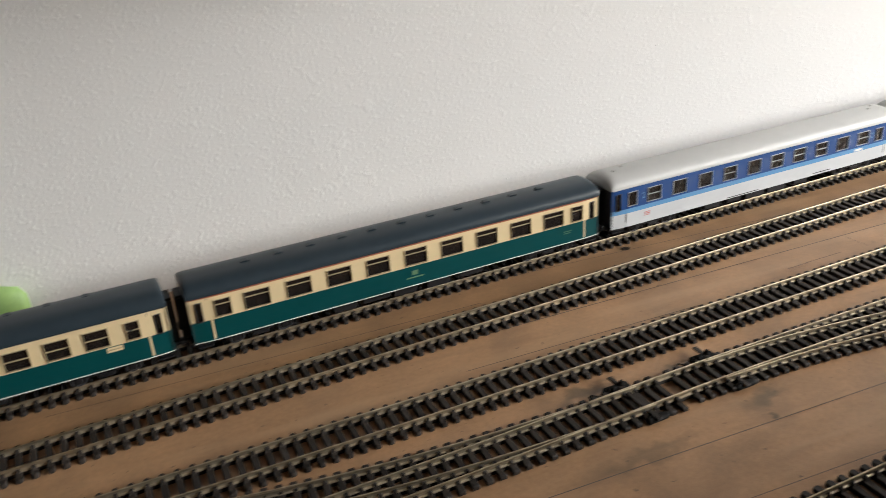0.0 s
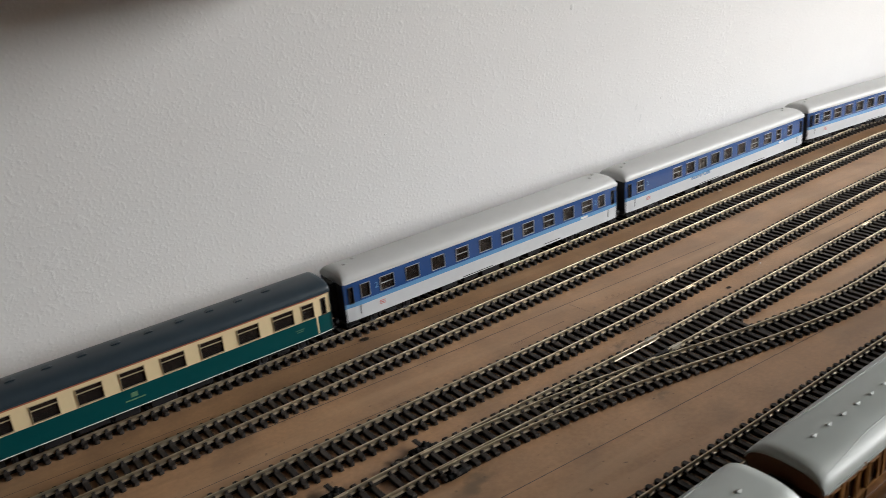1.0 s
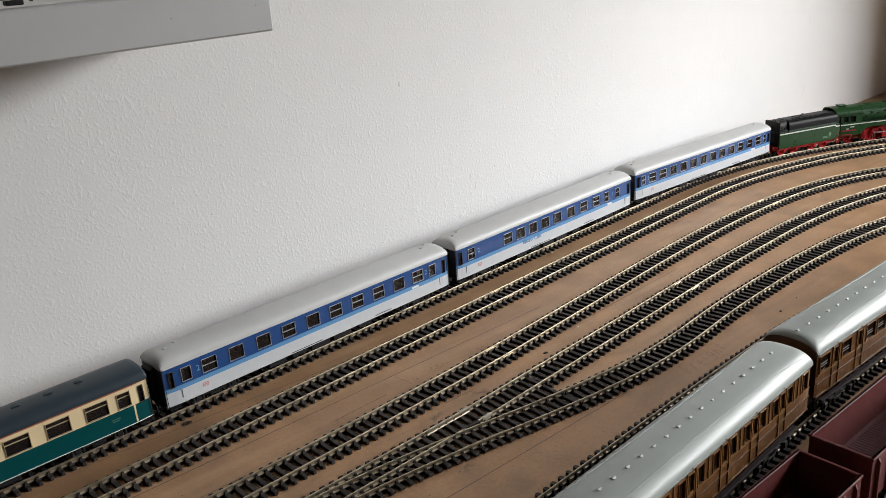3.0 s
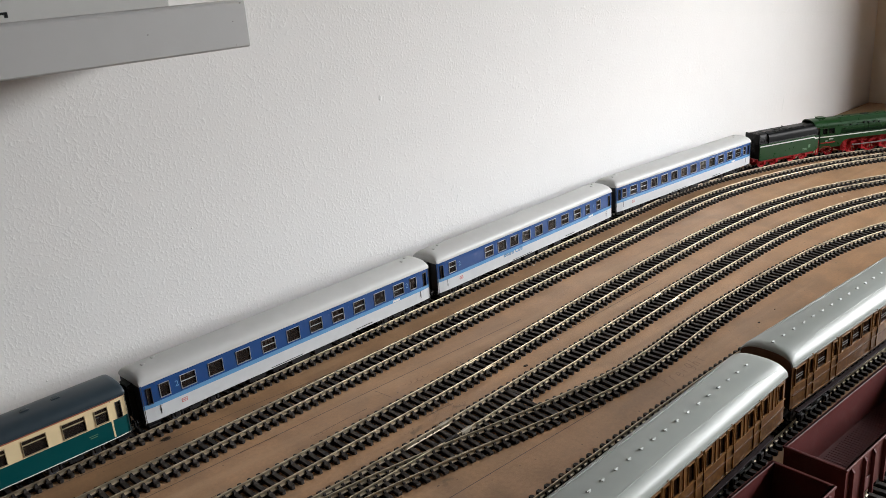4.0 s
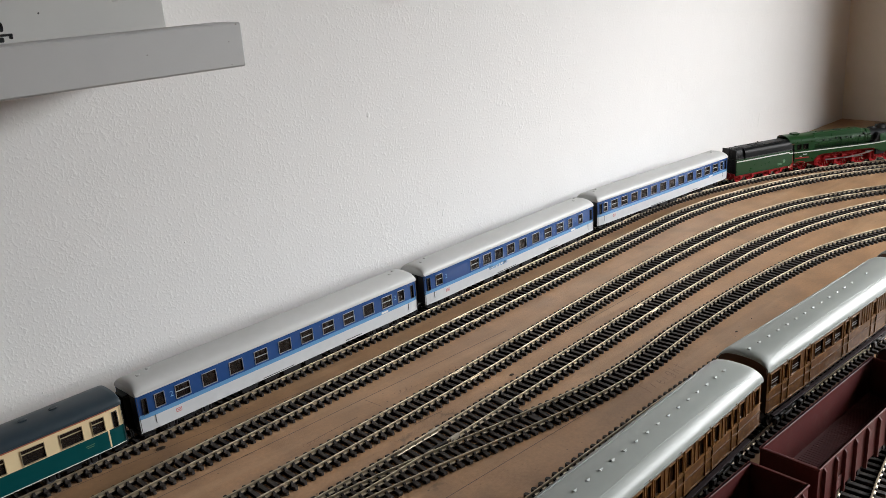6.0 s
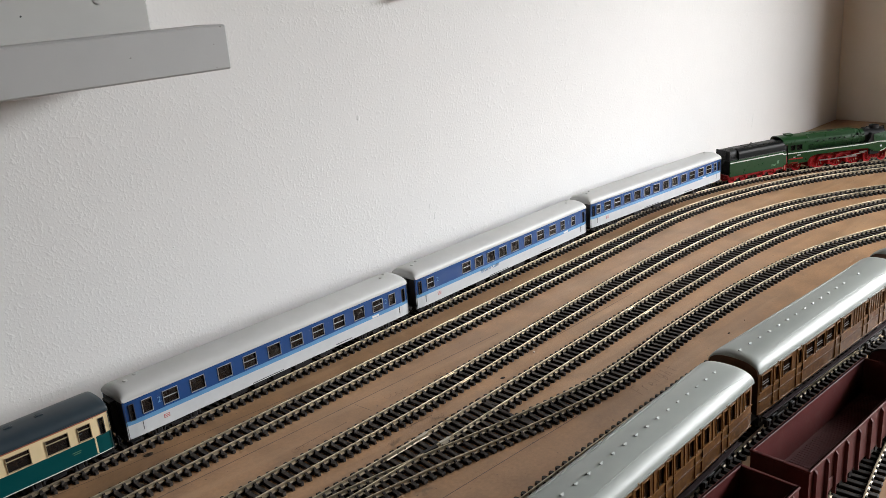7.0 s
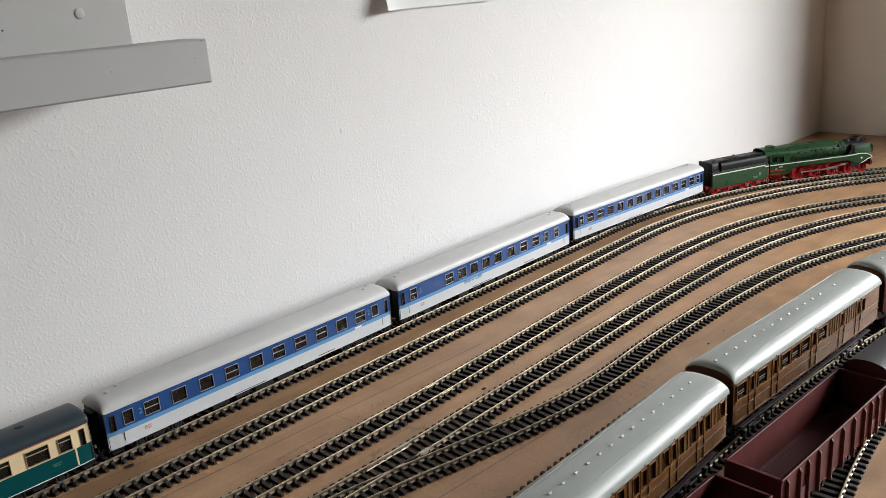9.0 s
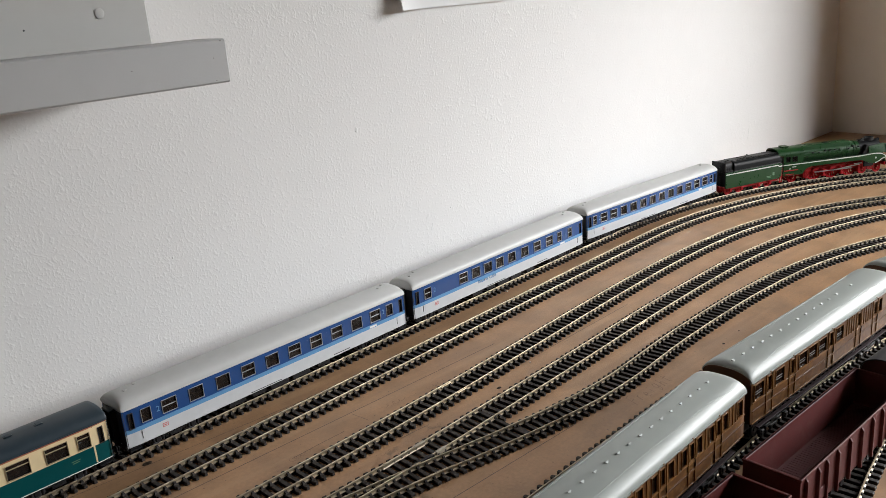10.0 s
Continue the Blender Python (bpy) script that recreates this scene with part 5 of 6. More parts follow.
# ---- goods stock ----
def open_wagon(label, Z1):
    H, W, Z0, T = 0.0765, 0.0170, 0.0098, 0.0011
    t = thing("open_wagon", label, "model wagon", "open wagons")
    for s in (-1, 1):
        bm = bmesh.new()
        box(bm, -H, H, *sorted((s * W, s * (W - T))), Z0, Z1)
        box(bm, -H - 0.0005, H + 0.0005, *sorted((s * (W + 0.0007), s * (W - T - 0.0003))), Z1 - 0.0016, Z1, 0.0003)
        side = part("side_wall", bm, MAROON, t)
        for x in (-0.0705, -0.0555, -0.0445, -0.0300, -0.0135, 0.0030, 0.0195, 0.0345, 0.0460, 0.0565, 0.0690):
            bm = bmesh.new()
            loft(bm, [[(x - q, s * (W - 0.0001), z), (x + q, s * (W - 0.0001), z), (x + q * 0.6, s * (W + d), z), (x - q * 0.6, s * (W + d), z)] for z, q, d in ((Z0 - 0.002, 0.0011, 0.0019), (Z1 - 0.004, 0.0011, 0.0019), (Z1 - 0.0018, 0.0008, 0.0004))])
            part("rib", bm, MAROON, side)
        for x in (-0.05, 0.051):
            bm = bmesh.new()
            box(bm, x - 0.006, x + 0.006, *sorted((s * W, s * (W + 0.0005))), 0.0115, 0.0195, 0.0002)
            part("lettering_bar", bm, FADED, side)
    for e in (-1, 1):
        bm = bmesh.new()
        box(bm, *sorted((e * H, e * (H - T))), -W + T, W - T, Z0, Z1)
        box(bm, *sorted((e * (H + 0.0007), e * (H - T - 0.0003))), -W + 0.0002, W - 0.0002, Z1 - 0.0016, Z1 - 0.0001, 0.0003)
        part("end_wall", bm, MAROON, t)
        bm = bmesh.new()
        for y in (-0.0098, 0.0098):
            cyl(bm, (e * H, y, 0.0108), (e * (H + 0.004), y, 0.0108), 0.0009, seg=8)
            cyl(bm, (e * (H + 0.004), y, 0.0108), (e * (H + 0.0049), y, 0.0108), 0.0024, seg=12)
        box(bm, *sorted((e * (H - 0.004), e * (H + 0.0065))), -0.002, 0.002, 0.0055, 0.0078, 0.0004)
        part("buffer_beam", bm, BLACK, t)
        bogie(t, e * 0.0525, 0.021, BLACK, 0.0125)
    bm = bmesh.new()
    box(bm, -H + T, H - T, -W + T, W - T, Z0, Z0 + 0.0012)
    deck = part("wagon_floor", bm, MAROONIN, t, "dark maroon grooved plank floor")
    bm = bmesh.new()
    box(bm, -0.0009, 0.0009, -W + 0.0035, W - 0.0035, Z0 + 0.0011, Z0 + 0.0014)
    slat = part("floor_slat", bm, MAROONIN, deck, m=pose(-H + 0.0035, 0, 0))
    for k in range(1, 58):
        linked("floor_slat", slat.data, deck, m=pose(-H + 0.0035 + 0.00258 * k, 0, 0))
    bm = bmesh.new()
    box(bm, -H + 0.003, H - 0.003, -0.0115, 0.0115, 0.0065, Z0, 0.0004)
    part("underframe", bm, BLACK, t)
    bm = bmesh.new()
    for x in (-0.026, 0.012):
        box(bm, x - 0.006, x + 0.006, -0.0155, -0.0125, 0.004, 0.009, 0.0005)
        cyl(bm, (x + 0.009, -0.016, 0.006), (x + 0.009, -0.0152, 0.006), 0.0024, seg=14)
    part("brake_gear", bm, BLACK, t)
    return t


l8 = TRACKS["eight"]
w1 = open_wagon("dark maroon empty open bogie wagon", 0.0372)
on_rails(w1, "eight", l8.at_x(0.165), 0.0525)
w2 = open_wagon("low dark maroon empty open bogie wagon", 0.0335)
on_rails(w2, "eight", l8.at_x(0.165) - 0.1645, 0.0525)

t = thing("covered_van", "dark covered goods van with a rounded grey roof", "model wagon")
H, W = 0.055, 0.0162
for s in (-1, 1):
    bm = bmesh.new()
    box(bm, -H, H, *sorted((s * W, s * (W - 0.001))), 0.0095, 0.0345)
    for k in range(9):
        x = -0.05 + 0.0125 * k
        box(bm, x - 0.0006, x + 0.0006, *sorted((s * W, s * (W + 0.0007))), 0.0095, 0.0342)
    part("side_wall", bm, MAROONIN, t)
for e in (-1, 1):
    bm = bmesh.new()
    prof = [(-W, 0.0095), (W, 0.0095)] + [(y, z - 0.0005) for y, z in arch(W, 0.0345, 0.0445, 14, 0.95)]
    loft(bm, [[(e * H, y, z) for y, z in prof], [(e * (H - 0.001), y, z) for y, z in prof]])
    part("end_wall", bm, MAROONIN, t)
    bm = bmesh.new()
    box(bm, *sorted((e * (H - 0.002), e * (H + 0.006))), -0.002, 0.002, 0.0055, 0.0078, 0.0004)
    for y in (-0.0098, 0.0098):
        cyl(bm, (e * H, y, 0.0108), (e * (H + 0.0045), y, 0.0108), 0.0018, seg=10)
    part("buffer_beam", bm, BLACK, t)
    for s in (-1, 1):
        linked("wheel", WHEEL, t, m=pose(e * 0.034, s * 0.0085, 0.0052, 0, 0, 0 if s < 0 else 180))
bm = bmesh.new()
box(bm, -H, H, -0.0125, 0.0125, 0.0068, 0.0096, 0.0004)
for s in (-1, 1):
    for x in (-0.034, 0.034):
        box(bm, x - 0.0025, x + 0.0025, *sorted((s * 0.0112, s * 0.0132)), 0.003, 0.0085, 0.0005)
part("underframe", bm, BLACK, t)
bm = bmesh.new()
prof = arch(W + 0.0008, 0.0345, 0.0448, 18, 0.95)
loft(bm, [[(x, y, z) for y, z in prof + [(q[0] * 0.96, q[1] - 0.0007) for q in reversed(prof)]] for x in (-H - 0.0008, H + 0.0008)])
part("roof", bm, VANGREY, t, smooth=50)
on_rails(t, "eight", l8.at_x(0.165) + 0.0765 + 0.062, 0.034)


# ---- the steam locomotive and its tender ----
def spoked(r, n, material):
    """Spoked wheel with tyre, flange and hub, in one piece: hub, spokes and rim are cells of a disc that is given thickness."""
    bm = bmesh.new()
    turns = [2 * math.pi * (i + q) / n for i in range(n) for q in (-0.17, 0.17)]
    hub, inner, outer = ([bm.verts.new((q * math.cos(a), 0.0012, q * math.sin(a))) for a in turns] for q in (r * 0.22, r - 0.0013, r))
    mid = bm.verts.new((0, 0.0012, 0))
    for i in range(2 * n):
        j = (i + 1) % (2 * n)
        bm.faces.new((mid, hub[i], hub[j]))
        bm.faces.new((inner[i], outer[i], outer[j], inner[j]))
        if i % 2 == 0:
            bm.faces.new((hub[i], inner[i], inner[j], hub[j]))
    bm.normal_update()
    bmesh.ops.solidify(bm, geom=bm.faces[:], thickness=0.0022)
    rings = []
    for i in range(41):
        t = 2 * math.pi * i / 40
        rings.append([(q * math.cos(t), d, q * math.sin(t)) for q, d in ((r - 0.0004, 0.0016), (r + 0.0008, 0.0016), (r + 0.0008, 0.0009), (r - 0.0004, 0.0009))])
    loft(bm, rings, False)
    cyl(bm, (0, -0.0018, 0), (0, 0.001, 0), r * 0.17, seg=16)
    bmesh.ops.remove_doubles(bm, verts=bm.verts, dist=1e-7)
    bmesh.ops.recalc_face_normals(bm, faces=bm.faces)
    me = bpy.data.meshes.new("wheel")
    bm.to_mesh(me)
    bm.free()
    me.materials.append(material)
    return me


def plate(bm, pts, y0, y1):
    """A flat plate from its outline in x and z."""
    loft(bm, [[(x, y0, z) for x, z in pts], [(x, y1, z) for x, z in pts]])


def band(bm, pts, y0, y1, w):
    for (ax, az), (bx, bz) in zip(pts, pts[1:]):
        d = Vector((bx - ax, bz - az)).normalized() * w
        plate(bm, [(ax - d.x * 0.3 - d.y, az - d.y * 0.3 + d.x), (bx + d.x * 0.3 - d.y, bz + d.y * 0.3 + d.x), (bx + d.x * 0.3 + d.y, bz + d.y * 0.3 - d.x), (ax - d.x * 0.3 + d.y, az - d.y * 0.3 - d.x)], y0, y1)


def tube(bm, pts, r, seg=8):
    for a, b in zip(pts, pts[1:]):
        cyl(bm, a, b, r, seg=seg)


eng = thing("steam_locomotive", "green express steam locomotive with red wheels and white stripe", "model locomotive")
DRIVER, SMALL, TRAIL = spoked(0.0132, 18, RED), spoked(0.0063, 10, RED), spoked(0.0072, 11, RED)
for s in (-1, 1):
    rz = 0 if s < 0 else 180
    for x in (-0.0285, 0.0, 0.0285):
        linked("driving_wheel", DRIVER, eng, "large red spoked wheel", pose(x, s * 0.0085, 0.0132, 0, 13 * s, rz))
    for x in (0.0505, 0.0745):
        linked("pilot_wheel", SMALL, eng, "small red spoked wheel", pose(x, s * 0.0085, 0.0063, 0, 0, rz))
    linked("trailing_wheel", TRAIL, eng, "red spoked trailing wheel", pose(-0.0635, s * 0.0085, 0.0072, 0, 0, rz))
bm = bmesh.new()
box(bm, -0.078, 0.081, -0.0062, 0.0062, 0.0085, 0.0205, 0.0005)
box(bm, -0.05, -0.043, -0.0145, 0.0145, 0.005, 0.017, 0.0006)
for x in (-0.0143, 0.0143, 0.043):
    box(bm, x - 0.002, x + 0.002, -0.0122, 0.0122, 0.0035, 0.0135, 0.0005)
part("frame", bm, RED, eng, "red main frame")
bm = bmesh.new()
for x0, x1, ra, rb in ((-0.052, 0.02, 0.0118, 0.0116), (0.02, 0.0425, 0.0116, 0.0112)):
    cyl(bm, (x0, 0, 0.0342), (x1, 0, 0.0342), ra, rb, 36)
bmesh.ops.remove_doubles(bm, verts=bm.verts, dist=1e-6)
boiler = part("boiler", bm, GREEN, eng, "glossy dark green boiler", smooth=40)
for x in (-0.03, -0.012, 0.006, 0.022, 0.037):
    bm = bmesh.new()
    cyl(bm, (x - 0.0006, 0, 0.0342), (x + 0.0006, 0, 0.0342), 0.0120, 0.0120, 36)
    part("boiler_band", bm, GREEN, boiler, smooth=40)
bm = bmesh.new()
cyl(bm, (0.0425, 0, 0.0342), (0.076, 0, 0.0342), 0.0112, 0.0112, 36)
cyl(bm, (0.076, 0, 0.0342), (0.0785, 0, 0.0342), 0.0112, 0.0092, 36)
cyl(bm, (0.0785, 0, 0.0342), (0.0805, 0, 0.0342), 0.0088, 0.0045, 30)
smokebox = part("smokebox", bm, SATIN, eng, "satin black smokebox", smooth=40)
bm = bmesh.new()
loft(bm, [[(x, y, z) for y, z in ((-0.0088, 0.0408), (-0.0080, 0.0466), (-0.0064, 0.0482), (0.0064, 0.0482), (0.0080, 0.0466), (0.0088, 0.0408))] for x in (-0.05, 0.027)])
loft(bm, [[(x, y * k, z) for y, z in ((-0.0078, 0.0418), (-0.0070, 0.0418 + 0.0044 * k), (-0.0048, 0.0418 + 0.0059 * k), (0.0048, 0.0418 + 0.0059 * k), (0.0070, 0.0418 + 0.0044 * k), (0.0078, 0.0418))] for x, k in ((0.027, 1), (0.034, 0.72), (0.040, 0.4))])
casing = part("dome_casing", bm, GREEN, eng, "long green casing on the boiler top", smooth=30)
for x in (-0.036, -0.008, 0.004, 0.018):
    bm = bmesh.new()
    box(bm, x - 0.0045, x + 0.0045, -0.0046, 0.0018, 0.0481, 0.0488, 0.0002)
    part("hatch", bm, BLACK if abs(x + 0.008) < 0.002 else GREEN, casing)
bm = bmesh.new()
ring = []
for k in range(24):
    a = 2 * math.pi * k / 24
    ring.append((math.cos(a), math.sin(a)))
loft(bm, [[(0.064 + c * q * 1.25, s * q, z) for c, s in ring] for q, z in ((0.0062, 0.0440), (0.0058, 0.0468), (0.0060, 0.0486), (0.0050, 0.0488), (0.0046, 0.0462))])
for x0, x1, z in ((0.046, 0.054, 0.0462), (0.0725, 0.0775, 0.0452)):
    box(bm, x0, x1, -0.0045, 0.0045, 0.043, z, 0.0008)
tube(bm, [(0.047, -0.004, 0.0462), (0.049, -0.004, 0.048), (0.053, -0.004, 0.048)], 0.0006)
part("chimney", bm, BLACK, eng, "wide black chimney with rim", smooth=40)
# running boards and skirts
bm = bmesh.new()
box(bm, -0.052, 0.078, -0.0163, 0.0163, 0.0266, 0.0274)
part("running_board", bm, BLACK, eng)
low = [(-0.052, 0.0120), (-0.050, 0.0155), (-0.046, 0.0190), (-0.038, 0.0206), (-0.02, 0.0208), (0.030, 0.0210), (0.042, 0.0206), (0.050, 0.0180), (0.055, 0.0152), (0.0655, 0.0140), (0.0705, 0.0152), (0.0760, 0.0185), (0.0835, 0.0205)]
top = [(0.0835, 0.0225), (0.0800, 0.0255), (0.0740, 0.0282), (0.0650, 0.0292), (0.0560, 0.0288), (0.046, 0.0280), (-0.052, 0.0280)]
for s in (-1, 1):
    y0, y1 = sorted((s * 0.0160, s * 0.0168))
    bm = bmesh.new()
    plate(bm, low + top, y0, y1)
    skirt = part("skirt", bm, GREEN, eng, "green side skirt")
    bm = bmesh.new()
    band(bm, [(-0.083, 0.0262), (-0.02, 0.0266), (0.040, 0.0269), (0.052, 0.0275), (0.0640, 0.0281), (0.0735, 0.0272), (0.0795, 0.0246), (0.0830, 0.0215), (0.0755, 0.0194), (0.0695, 0.0160), (0.0650, 0.0148)], *sorted((s * 0.0167, s * 0.0171)), 0.0006)
    part("stripe", bm, TRIM, skirt, "white painted stripe")
    bm = bmesh.new()
    cyl(bm, (0.0655, s * 0.0167, 0.0218), (0.0655, s * 0.0170, 0.0218), 0.0014, seg=16)
    part("badge", bm, LGREY, skirt)
    # deflector
    bm = bmesh.new()
    pts = [(0.0535, 0.0295), (0.0815, 0.0282), (0.0832, 0.0300), (0.0838, 0.0370), (0.0822, 0.0400), (0.0790, 0.0412), (0.0535, 0.0385)]
    loft(bm, [[(x, s * (y - max(0, z - 0.036) * 0.55), z) for x, z in pts] for y in (0.0162, 0.0169)])
    part("smoke_deflector", bm, GREEN, eng, "green smoke deflector plate")
    bm = bmesh.new()
    plate(bm, [(0.0440, 0.0280), (0.0545, 0.0290), (0.0535, 0.0400), (0.0505, 0.0410), (0.049, 0.034)], *sorted((s * 0.0085, s * 0.0150)))
    part("air_pump", bm, BLACK, eng)
    # rods and cylinders
    bm = bmesh.new()
    box(bm, 0.0475, 0.0645, *sorted((s * 0.0105, s * 0.0156)), 0.0105, 0.0205, 0.0012)
    part("cylinder", bm, BLACK, eng)
    bm = bmesh.new()
    box(bm, -0.0300, 0.0300, *sorted((s * 0.0117, s * 0.0123)), 0.0098, 0.0114, 0.0002)
    for x in (-0.0285, 0.0, 0.0285):
        cyl(bm, (x, s * 0.0112, 0.0106), (x, s * 0.0132, 0.0106), 0.0012, seg=12)
    part("coupling_rod", bm, STEEL, eng, "bare steel coupling rod")
    bm = bmesh.new()
    band(bm, [(0.0, 0.0106), (0.042, 0.0145)], *sorted((s * 0.0126, s * 0.0132)), 0.0006)
    band(bm, [(0.034, 0.0158), (0.049, 0.0158)], *sorted((s * 0.0115, s * 0.0135)), 0.0005)
    part("connecting_rod", bm, STEEL, eng, "bare steel connecting rod")
    bm = bmesh.new()
    band(bm, [(0.010, 0.0212), (0.018, 0.0232), (0.044, 0.0236), (0.046, 0.0190)], *sorted((s * 0.0128, s * 0.0142)), 0.0007)
    band(bm, [(0.012, 0.0200), (0.044, 0.0206)], *sorted((s * 0.0128, s * 0.0142)), 0.0005)
    for x in (0.018, 0.026, 0.034):
        band(bm, [(x, 0.0203), (x + 0.004, 0.0234)], *sorted((s * 0.0128, s * 0.0140)), 0.0004)
    band(bm, [(0.046, 0.0230), (0.0475, 0.0080)], *sorted((s * 0.0125, s * 0.0140)), 0.0007)
    part("valve_gear_bracket", bm, RED, eng, "red open valve gear bracket")
    bm = bmesh.new()
    for x in (-0.0465, -0.0420):
        box(bm, x - 0.0005, x + 0.0005, *sorted((s * 0.0150, s * 0.0156)), 0.0035, 0.0190)
    for z in (0.005, 0.0095, 0.014):
        box(bm, -0.0468, -0.0418, *sorted((s * 0.0142, s * 0.0160)), z, z + 0.0007)
    part("step_ladder", bm, RED, eng, "red access ladder")
    # pipes and valves on the boiler side
    bm = bmesh.new()
    tube(bm, [(-0.05, s * 0.0118, 0.0345), (0.042, s * 0.0117, 0.0355)], 0.00035, 6)
    tube(bm, [(-0.05, s * 0.0108, 0.0392), (0.01, s * 0.0106, 0.0396), (0.014, s * 0.0123, 0.031), (0.014, s * 0.0125, 0.0275)], 0.00045, 6)
    tube(bm, [(-0.006, s * 0.0112, 0.0385), (-0.006, s * 0.0125, 0.030), (-0.002, s * 0.0128, 0.0277)], 0.0005, 6)
    tube(bm, [(0.032, s * 0.0080, 0.043), (0.033, s * 0.0118, 0.037), (0.031, s * 0.0125, 0.029)], 0.0005, 6)
    part("boiler_pipe", bm, GREEN, eng)
    for x, z, r in ((-0.043, 0.0335, 0.0009), (-0.034, 0.0378, 0.0012), (-0.024, 0.0372, 0.0010), (-0.014, 0.0390, 0.0014), (-0.007, 0.0385, 0.0016), (0.002, 0.0388, 0.0012), (0.009, 0.0375, 0.0010), (0.024, 0.0380, 0.0013), (0.031, 0.0405, 0.0016), (0.040, 0.0392, 0.0009)):
        bm = bmesh.new()
        y = s * (math.sqrt(max(0.0, 0.0118 ** 2 - (z - 0.0342) ** 2)))
        cyl(bm, (x, y * 0.95, z), (x, y + s * 0.0016, z + 0.0006), r, r * 0.8, 10)
        part("boiler_valve", bm, SATIN, eng)
    bm = bmesh.new()
    for x in (-0.04, -0.02, 0.0, 0.02, 0.04):
        cyl(bm, (x, s * 0.0126, 0.0274), (x, s * 0.0126, 0.0312), 0.0002, seg=6)
    tube(bm, [(-0.05, s * 0.0126, 0.0312), (0.048, s * 0.0126, 0.0314)], 0.00025, 6)
    part("handrail", bm, SATIN, eng)
    # cab side
    bm = bmesh.new()
    pierced(bm, -0.083, -0.052, 0.0118, 0.0402, [(-0.0785, -0.0725, 0.0298, 0.0368), (-0.0690, -0.0615, 0.0298, 0.0368)], [(9, 0)], lambda u, z, d, s=s: (u, s * (0.0167 - d - max(0, z - 0.03) * 0.12), z), 0.0009)
    cab_side = part("cab_side", bm, GREEN, eng, "green cab side")
    for x, w in ((-0.0755, 0.006), (-0.06525, 0.0075)):
        window_part(cab_side, x, s * 0.0162, 0.0298, 0.0368, w, SATIN, (), s)
    for x, z, w in ((-0.066, 0.0222, 0.006), (-0.073, 0.0200, 0.003)):
        bm = bmesh.new()
        box(bm, x - w / 2, x + w / 2, *sorted((s * 0.0167, s * 0.01695)), z, z + 0.0012)
        part("lettering_bar", bm, LGREY, cab_side)
    bm = bmesh.new()
    box(bm, -0.082, -0.060, *sorted((s * 0.0160, s * 0.0174)), 0.0178, 0.0190, 0.0002)
    box(bm, -0.080, -0.066, *sorted((s * 0.0150, s * 0.0170)), 0.0125, 0.0135, 0.0002)
    part("cab_step", bm, RED, eng, "red cab step board")
bm = bmesh.new()
prof = arch(0.0170, 0.0398, 0.0480, 16, 0.75)
loft(bm, [[(x, y * k, z) for y, z in prof + [(q[0] * 0.96, q[1] - 0.0009) for q in reversed(prof)]] for x, k in ((-0.091, 1.0), (-0.05, 0.98))])
cab_roof = part("cab_roof", bm, GREEN, eng, "green arched cab roof", smooth=40)
bm = bmesh.new()
box(bm, -0.079, -0.069, -0.0050, 0.0050, 0.0472, 0.0496, 0.0005)
box(bm, -0.0795, -0.0685, -0.0055, 0.0055, 0.0494, 0.0500, 0.0002)
part("roof_ventilator", bm, GREEN, cab_roof)
bm = bmesh.new()
box(bm, -0.0526, -0.0515, -0.0158, 0.0158, 0.0275, 0.0450)
part("cab_front", bm, GREEN, eng)
bm = bmesh.new()
box(bm, -0.078, -0.056, -0.0140, 0.0140, 0.0118, 0.0290, 0.0008)
part("firebox_back", bm, BLACK, eng)
bm = bmesh.new()
box(bm, 0.0815, 0.0838, -0.0150, 0.0150, 0.0095, 0.0140, 0.0004)
for y in (-0.0098, 0.0098):
    cyl(bm, (0.0838, y, 0.0118), (0.0870, y, 0.0118), 0.0013, seg=12)
beam = part("buffer_beam", bm, RED, eng, "red front buffer beam")
for y in (-0.0098, 0.0098):
    bm = bmesh.new()
    cyl(bm, (0.0870, y, 0.0118), (0.0880, y, 0.0118), 0.0029, 0.0026, 18)
    part("buffer_head", bm, SATIN, beam)
bm = bmesh.new()
loft(bm, [[(0.0775, -0.0150, 0.0275), (0.0775, 0.0150, 0.0275), (0.0775, 0.0150, 0.0268), (0.0775, -0.0150, 0.0268)], [(0.0842, -0.0150, 0.0145), (0.0842, 0.0150, 0.0145), (0.0835, 0.0150, 0.0140), (0.0835, -0.0150, 0.0140)]])
part("front_apron", bm, GREEN, eng)
for x, y, z in ((0.0848, -0.0098, 0.0170), (0.0848, 0.0098, 0.0170), (0.0800, 0.0, 0.0440)):
    bm = bmesh.new()
    cyl(bm, (x - 0.003, y, z), (x, y, z), 0.0021, 0.0023, 16)
    part("headlamp", bm, SATIN, eng)
on_rails(eng, "one", s3 + 2 * STEP + 0.1443 + 0.0115 + 0.106 + 0.089, 0.05)

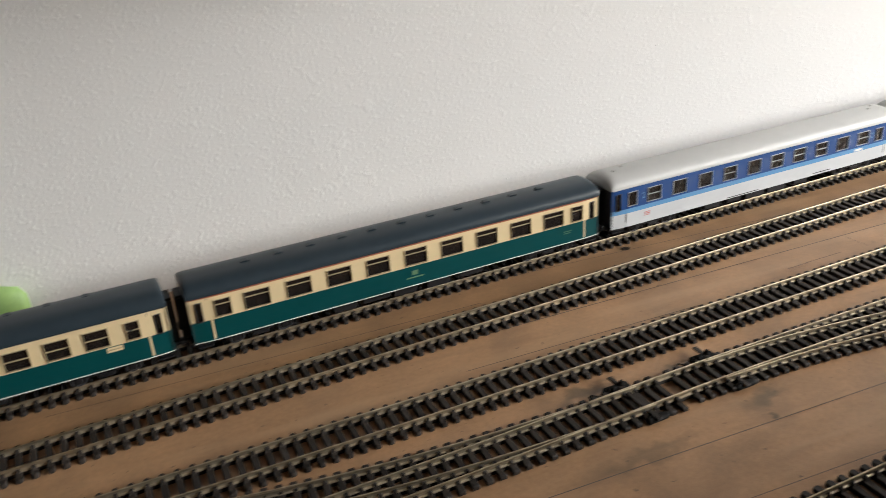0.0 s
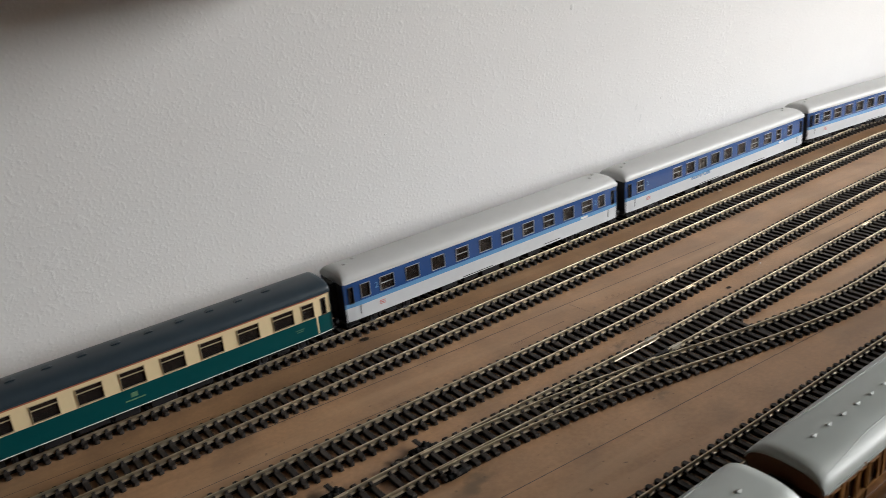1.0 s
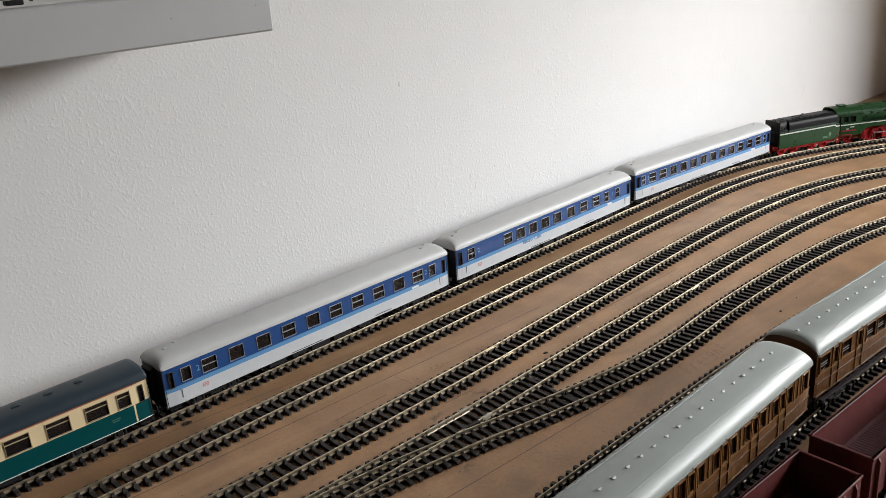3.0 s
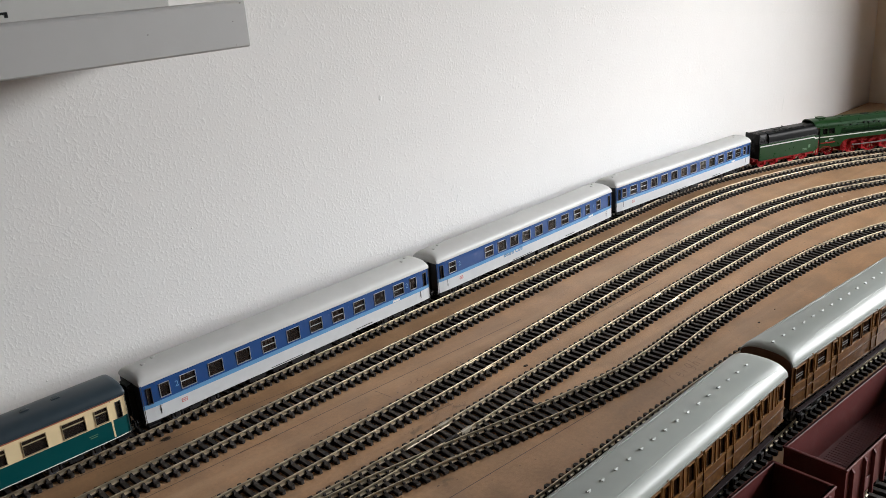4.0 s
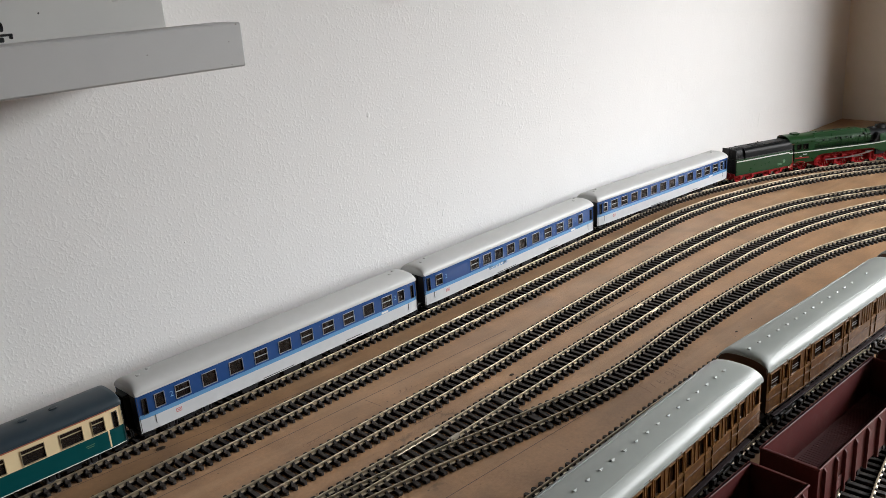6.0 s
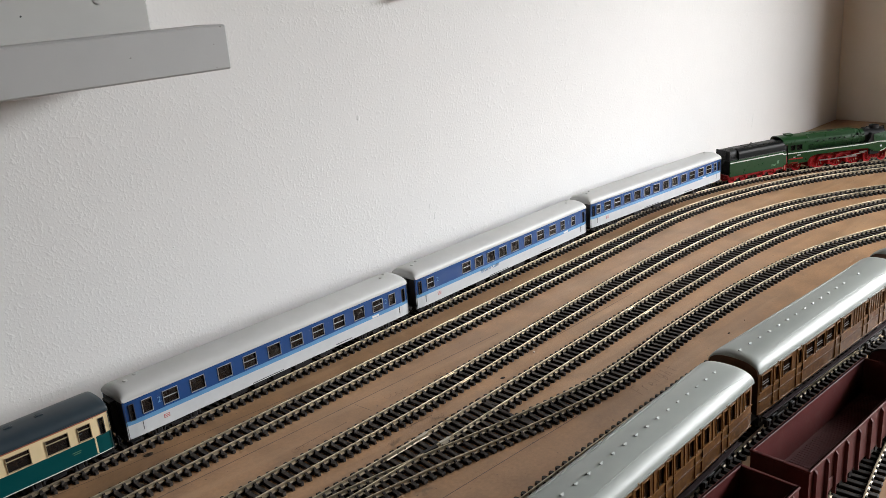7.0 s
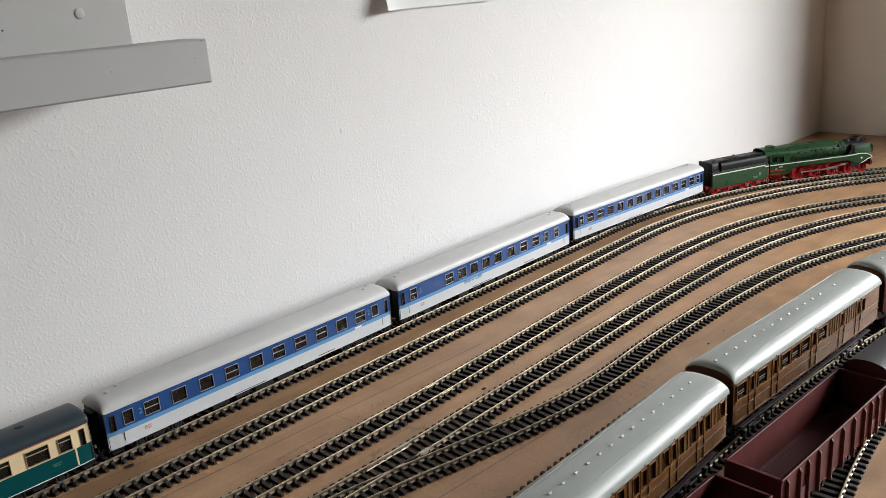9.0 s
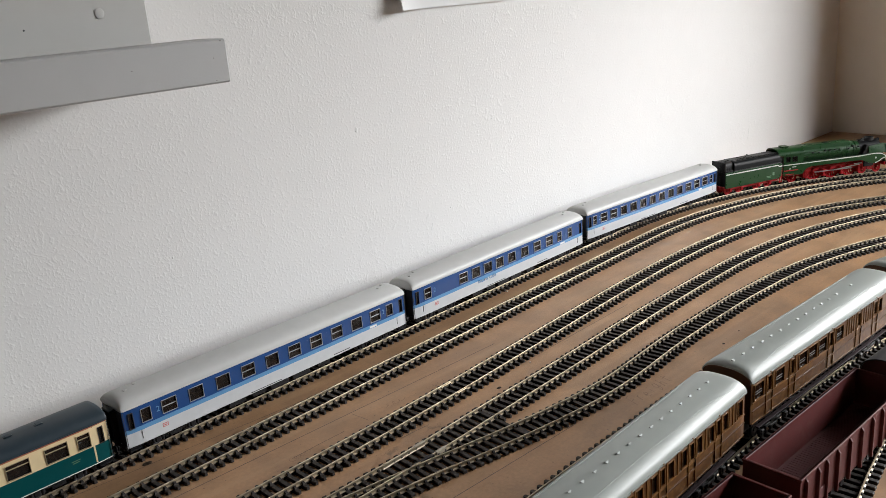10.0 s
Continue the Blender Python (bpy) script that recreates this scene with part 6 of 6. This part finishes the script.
tender = thing("locomotive_tender", "green and black tender with white stripe and red frame", "model tender")
H, W = 0.0515, 0.0163
for s in (-1, 1):
    bm = bmesh.new()
    plate(bm, [(-0.0500, 0.0104), (0.0465, 0.0104), (0.0515, 0.0135), (0.0515, 0.0300), (0.0465, 0.0300), (0.0455, 0.0312), (-0.0500, 0.0312)], *sorted((s * W, s * (W - 0.0012))))
    side = part("tank_side", bm, GREEN, tender, "green tank side")
    bm = bmesh.new()
    band(bm, [(-0.0497, 0.0287), (0.0440, 0.0287), (0.0465, 0.0268), (0.0515, 0.0268)], *sorted((s * (W - 0.0001), s * (W + 0.0003))), 0.00065)
    part("stripe", bm, TRIM, side, "white painted stripe")
    for x, z, w, h in ((0.036, 0.0182, 0.0035, 0.004), (0.028, 0.0158, 0.009, 0.0008), (0.028, 0.0142, 0.007, 0.0007)):
        bm = bmesh.new()
        box(bm, x - w / 2, x + w / 2, *sorted((s * W, s * (W + 0.0002))), z - h / 2, z + h / 2)
        part("lettering_bar", bm, LETTERING, side)
    bm = bmesh.new()
    box(bm, -0.0490, 0.0480, *sorted((s * 0.0128, s * 0.0118)), 0.0065, 0.0106, 0.0004)
    part("tender_frame", bm, RED, tender, "red tender frame")
    for x in (-0.039, -0.0185, 0.0125, 0.033):
        linked("tender_wheel", spoked(0.0057, 10, RED), tender, "", pose(x, s * 0.0085, 0.0057, 0, 0, 0 if s < 0 else 180))
        bm = bmesh.new()
        box(bm, x - 0.0022, x + 0.0022, *sorted((s * 0.0120, s * 0.0146)), 0.0036, 0.0085, 0.0006)
        box(bm, x - 0.0065, x + 0.0065, *sorted((s * 0.0122, s * 0.0138)), 0.0082, 0.0093, 0.0003)
        part("axle_box", bm, RED, tender, "red axle box with spring")
    bm = bmesh.new()
    for x in (0.0485, 0.0520):
        box(bm, x - 0.0005, x + 0.0005, *sorted((s * 0.0152, s * 0.0160)), 0.0038, 0.0230)
    for z in (0.005, 0.010, 0.015, 0.020):
        box(bm, 0.0480, 0.0525, *sorted((s * 0.0148, s * 0.0162)), z, z + 0.0007)
    part("step_ladder", bm, RED, tender, "red cab ladder")
bm = bmesh.new()
half = [(0.0147, 0.0300), (0.0147, 0.0376), (0.0139, 0.0404), (0.0122, 0.0424), (0.0098, 0.0434)]
prof = [(-y, z) for y, z in half] + [(y, z) for y, z in reversed(half)]
loft(bm, [[(x, y, z) for y, z in prof] for x in (-0.0335, 0.050)])
box(bm, -0.0330, 0.0495, -0.0088, 0.0088, 0.0432, 0.0441, 0.0004)
part("tank_top", bm, SATIN, tender, "satin black coal bunker top", smooth=30)
bm = bmesh.new()
for s in (-1, 1):
    box(bm, -0.0335, 0.0500, *sorted((s * 0.0147, s * 0.0152)), 0.0313, 0.0321)
part("bunker_edge", bm, DARKGREY, tender)
bm = bmesh.new()
loft(bm, [[(x, y * 0.82, z + 0.0004) for y, z in prof[1:-1]] + [(x, 0.0122, 0.0305), (x, -0.0122, 0.0305)] for x in (-0.0490, -0.0338)])
box(bm, -0.0495, -0.0470, -0.0135, 0.0135, 0.0300, 0.0436, 0.0006)
for x in (-0.0465, -0.0425, -0.0385):
    cyl(bm, (x, -0.0115, 0.0345), (x, -0.0131, 0.0345), 0.0016, seg=10)
box(bm, -0.0480, -0.0345, -0.0142, 0.0142, 0.0306, 0.0326, 0.0005)
part("rear_tank", bm, BLACK, tender, "black rear water tank", smooth=30)
bm = bmesh.new()
tube(bm, [(-0.0490, -0.0102, 0.0458), (0.0, -0.0098, 0.0452), (0.046, -0.0098, 0.0450)], 0.0004, 6)
for x in (-0.045, -0.02, 0.005, 0.03):
    cyl(bm, (x, -0.0098, 0.0425), (x, -0.0098, 0.0453), 0.0003, seg=6)
tube(bm, [(-0.010, -0.004, 0.0444), (-0.004, -0.004, 0.0462), (0.004, 0.004, 0.0462), (0.008, 0.004, 0.0444)], 0.0006, 6)
box(bm, -0.0135, 0.0065, -0.0055, 0.0055, 0.0439, 0.0450, 0.0003)
part("tank_hatch", bm, BLACK, tender)
bm = bmesh.new()
box(bm, -0.0508, -0.0496, -0.0150, 0.0150, 0.0104, 0.0312)
for y in (-0.008, -0.004):
    tube(bm, [(-0.0520, y, 0.012), (-0.0520, y, 0.047)], 0.0004, 6)
for k in range(7):
    tube(bm, [(-0.0520, -0.008, 0.014 + 0.004 * k), (-0.0520, -0.004, 0.014 + 0.004 * k)], 0.0003, 6)
part("rear_plate", bm, BLACK, tender, "black tender rear with ladder")
bm = bmesh.new()
box(bm, -0.0528, -0.0505, -0.0150, 0.0150, 0.0085, 0.0125, 0.0004)
for y in (-0.0098, 0.0098):
    cyl(bm, (-0.0528, y, 0.0108), (-0.0562, y, 0.0108), 0.0011, seg=10)
    cyl(bm, (-0.0562, y, 0.0108), (-0.0572, y, 0.0108), 0.0027, seg=16)
part("buffer_beam", bm, RED, tender, "red rear buffer beam")
bm = bmesh.new()
box(bm, -0.050, 0.0505, -0.0120, 0.0120, 0.0085, 0.0300)
part("underframe", bm, BLACK, tender)
bm = bmesh.new()
box(bm, 0.0500, 0.0570, -0.0130, 0.0130, 0.0115, 0.0370, 0.0006)
part("footplate_bellows", bm, BLACK, tender)
on_rails(tender, "one", s3 + 2 * STEP + 0.1443 + 0.0115 + 0.053, 0.028)
for ob in (eng, tender):
    ob.matrix_basis = ob.matrix_basis @ Matrix.Diagonal((1.0, 1.0, 1.05, 1.0))
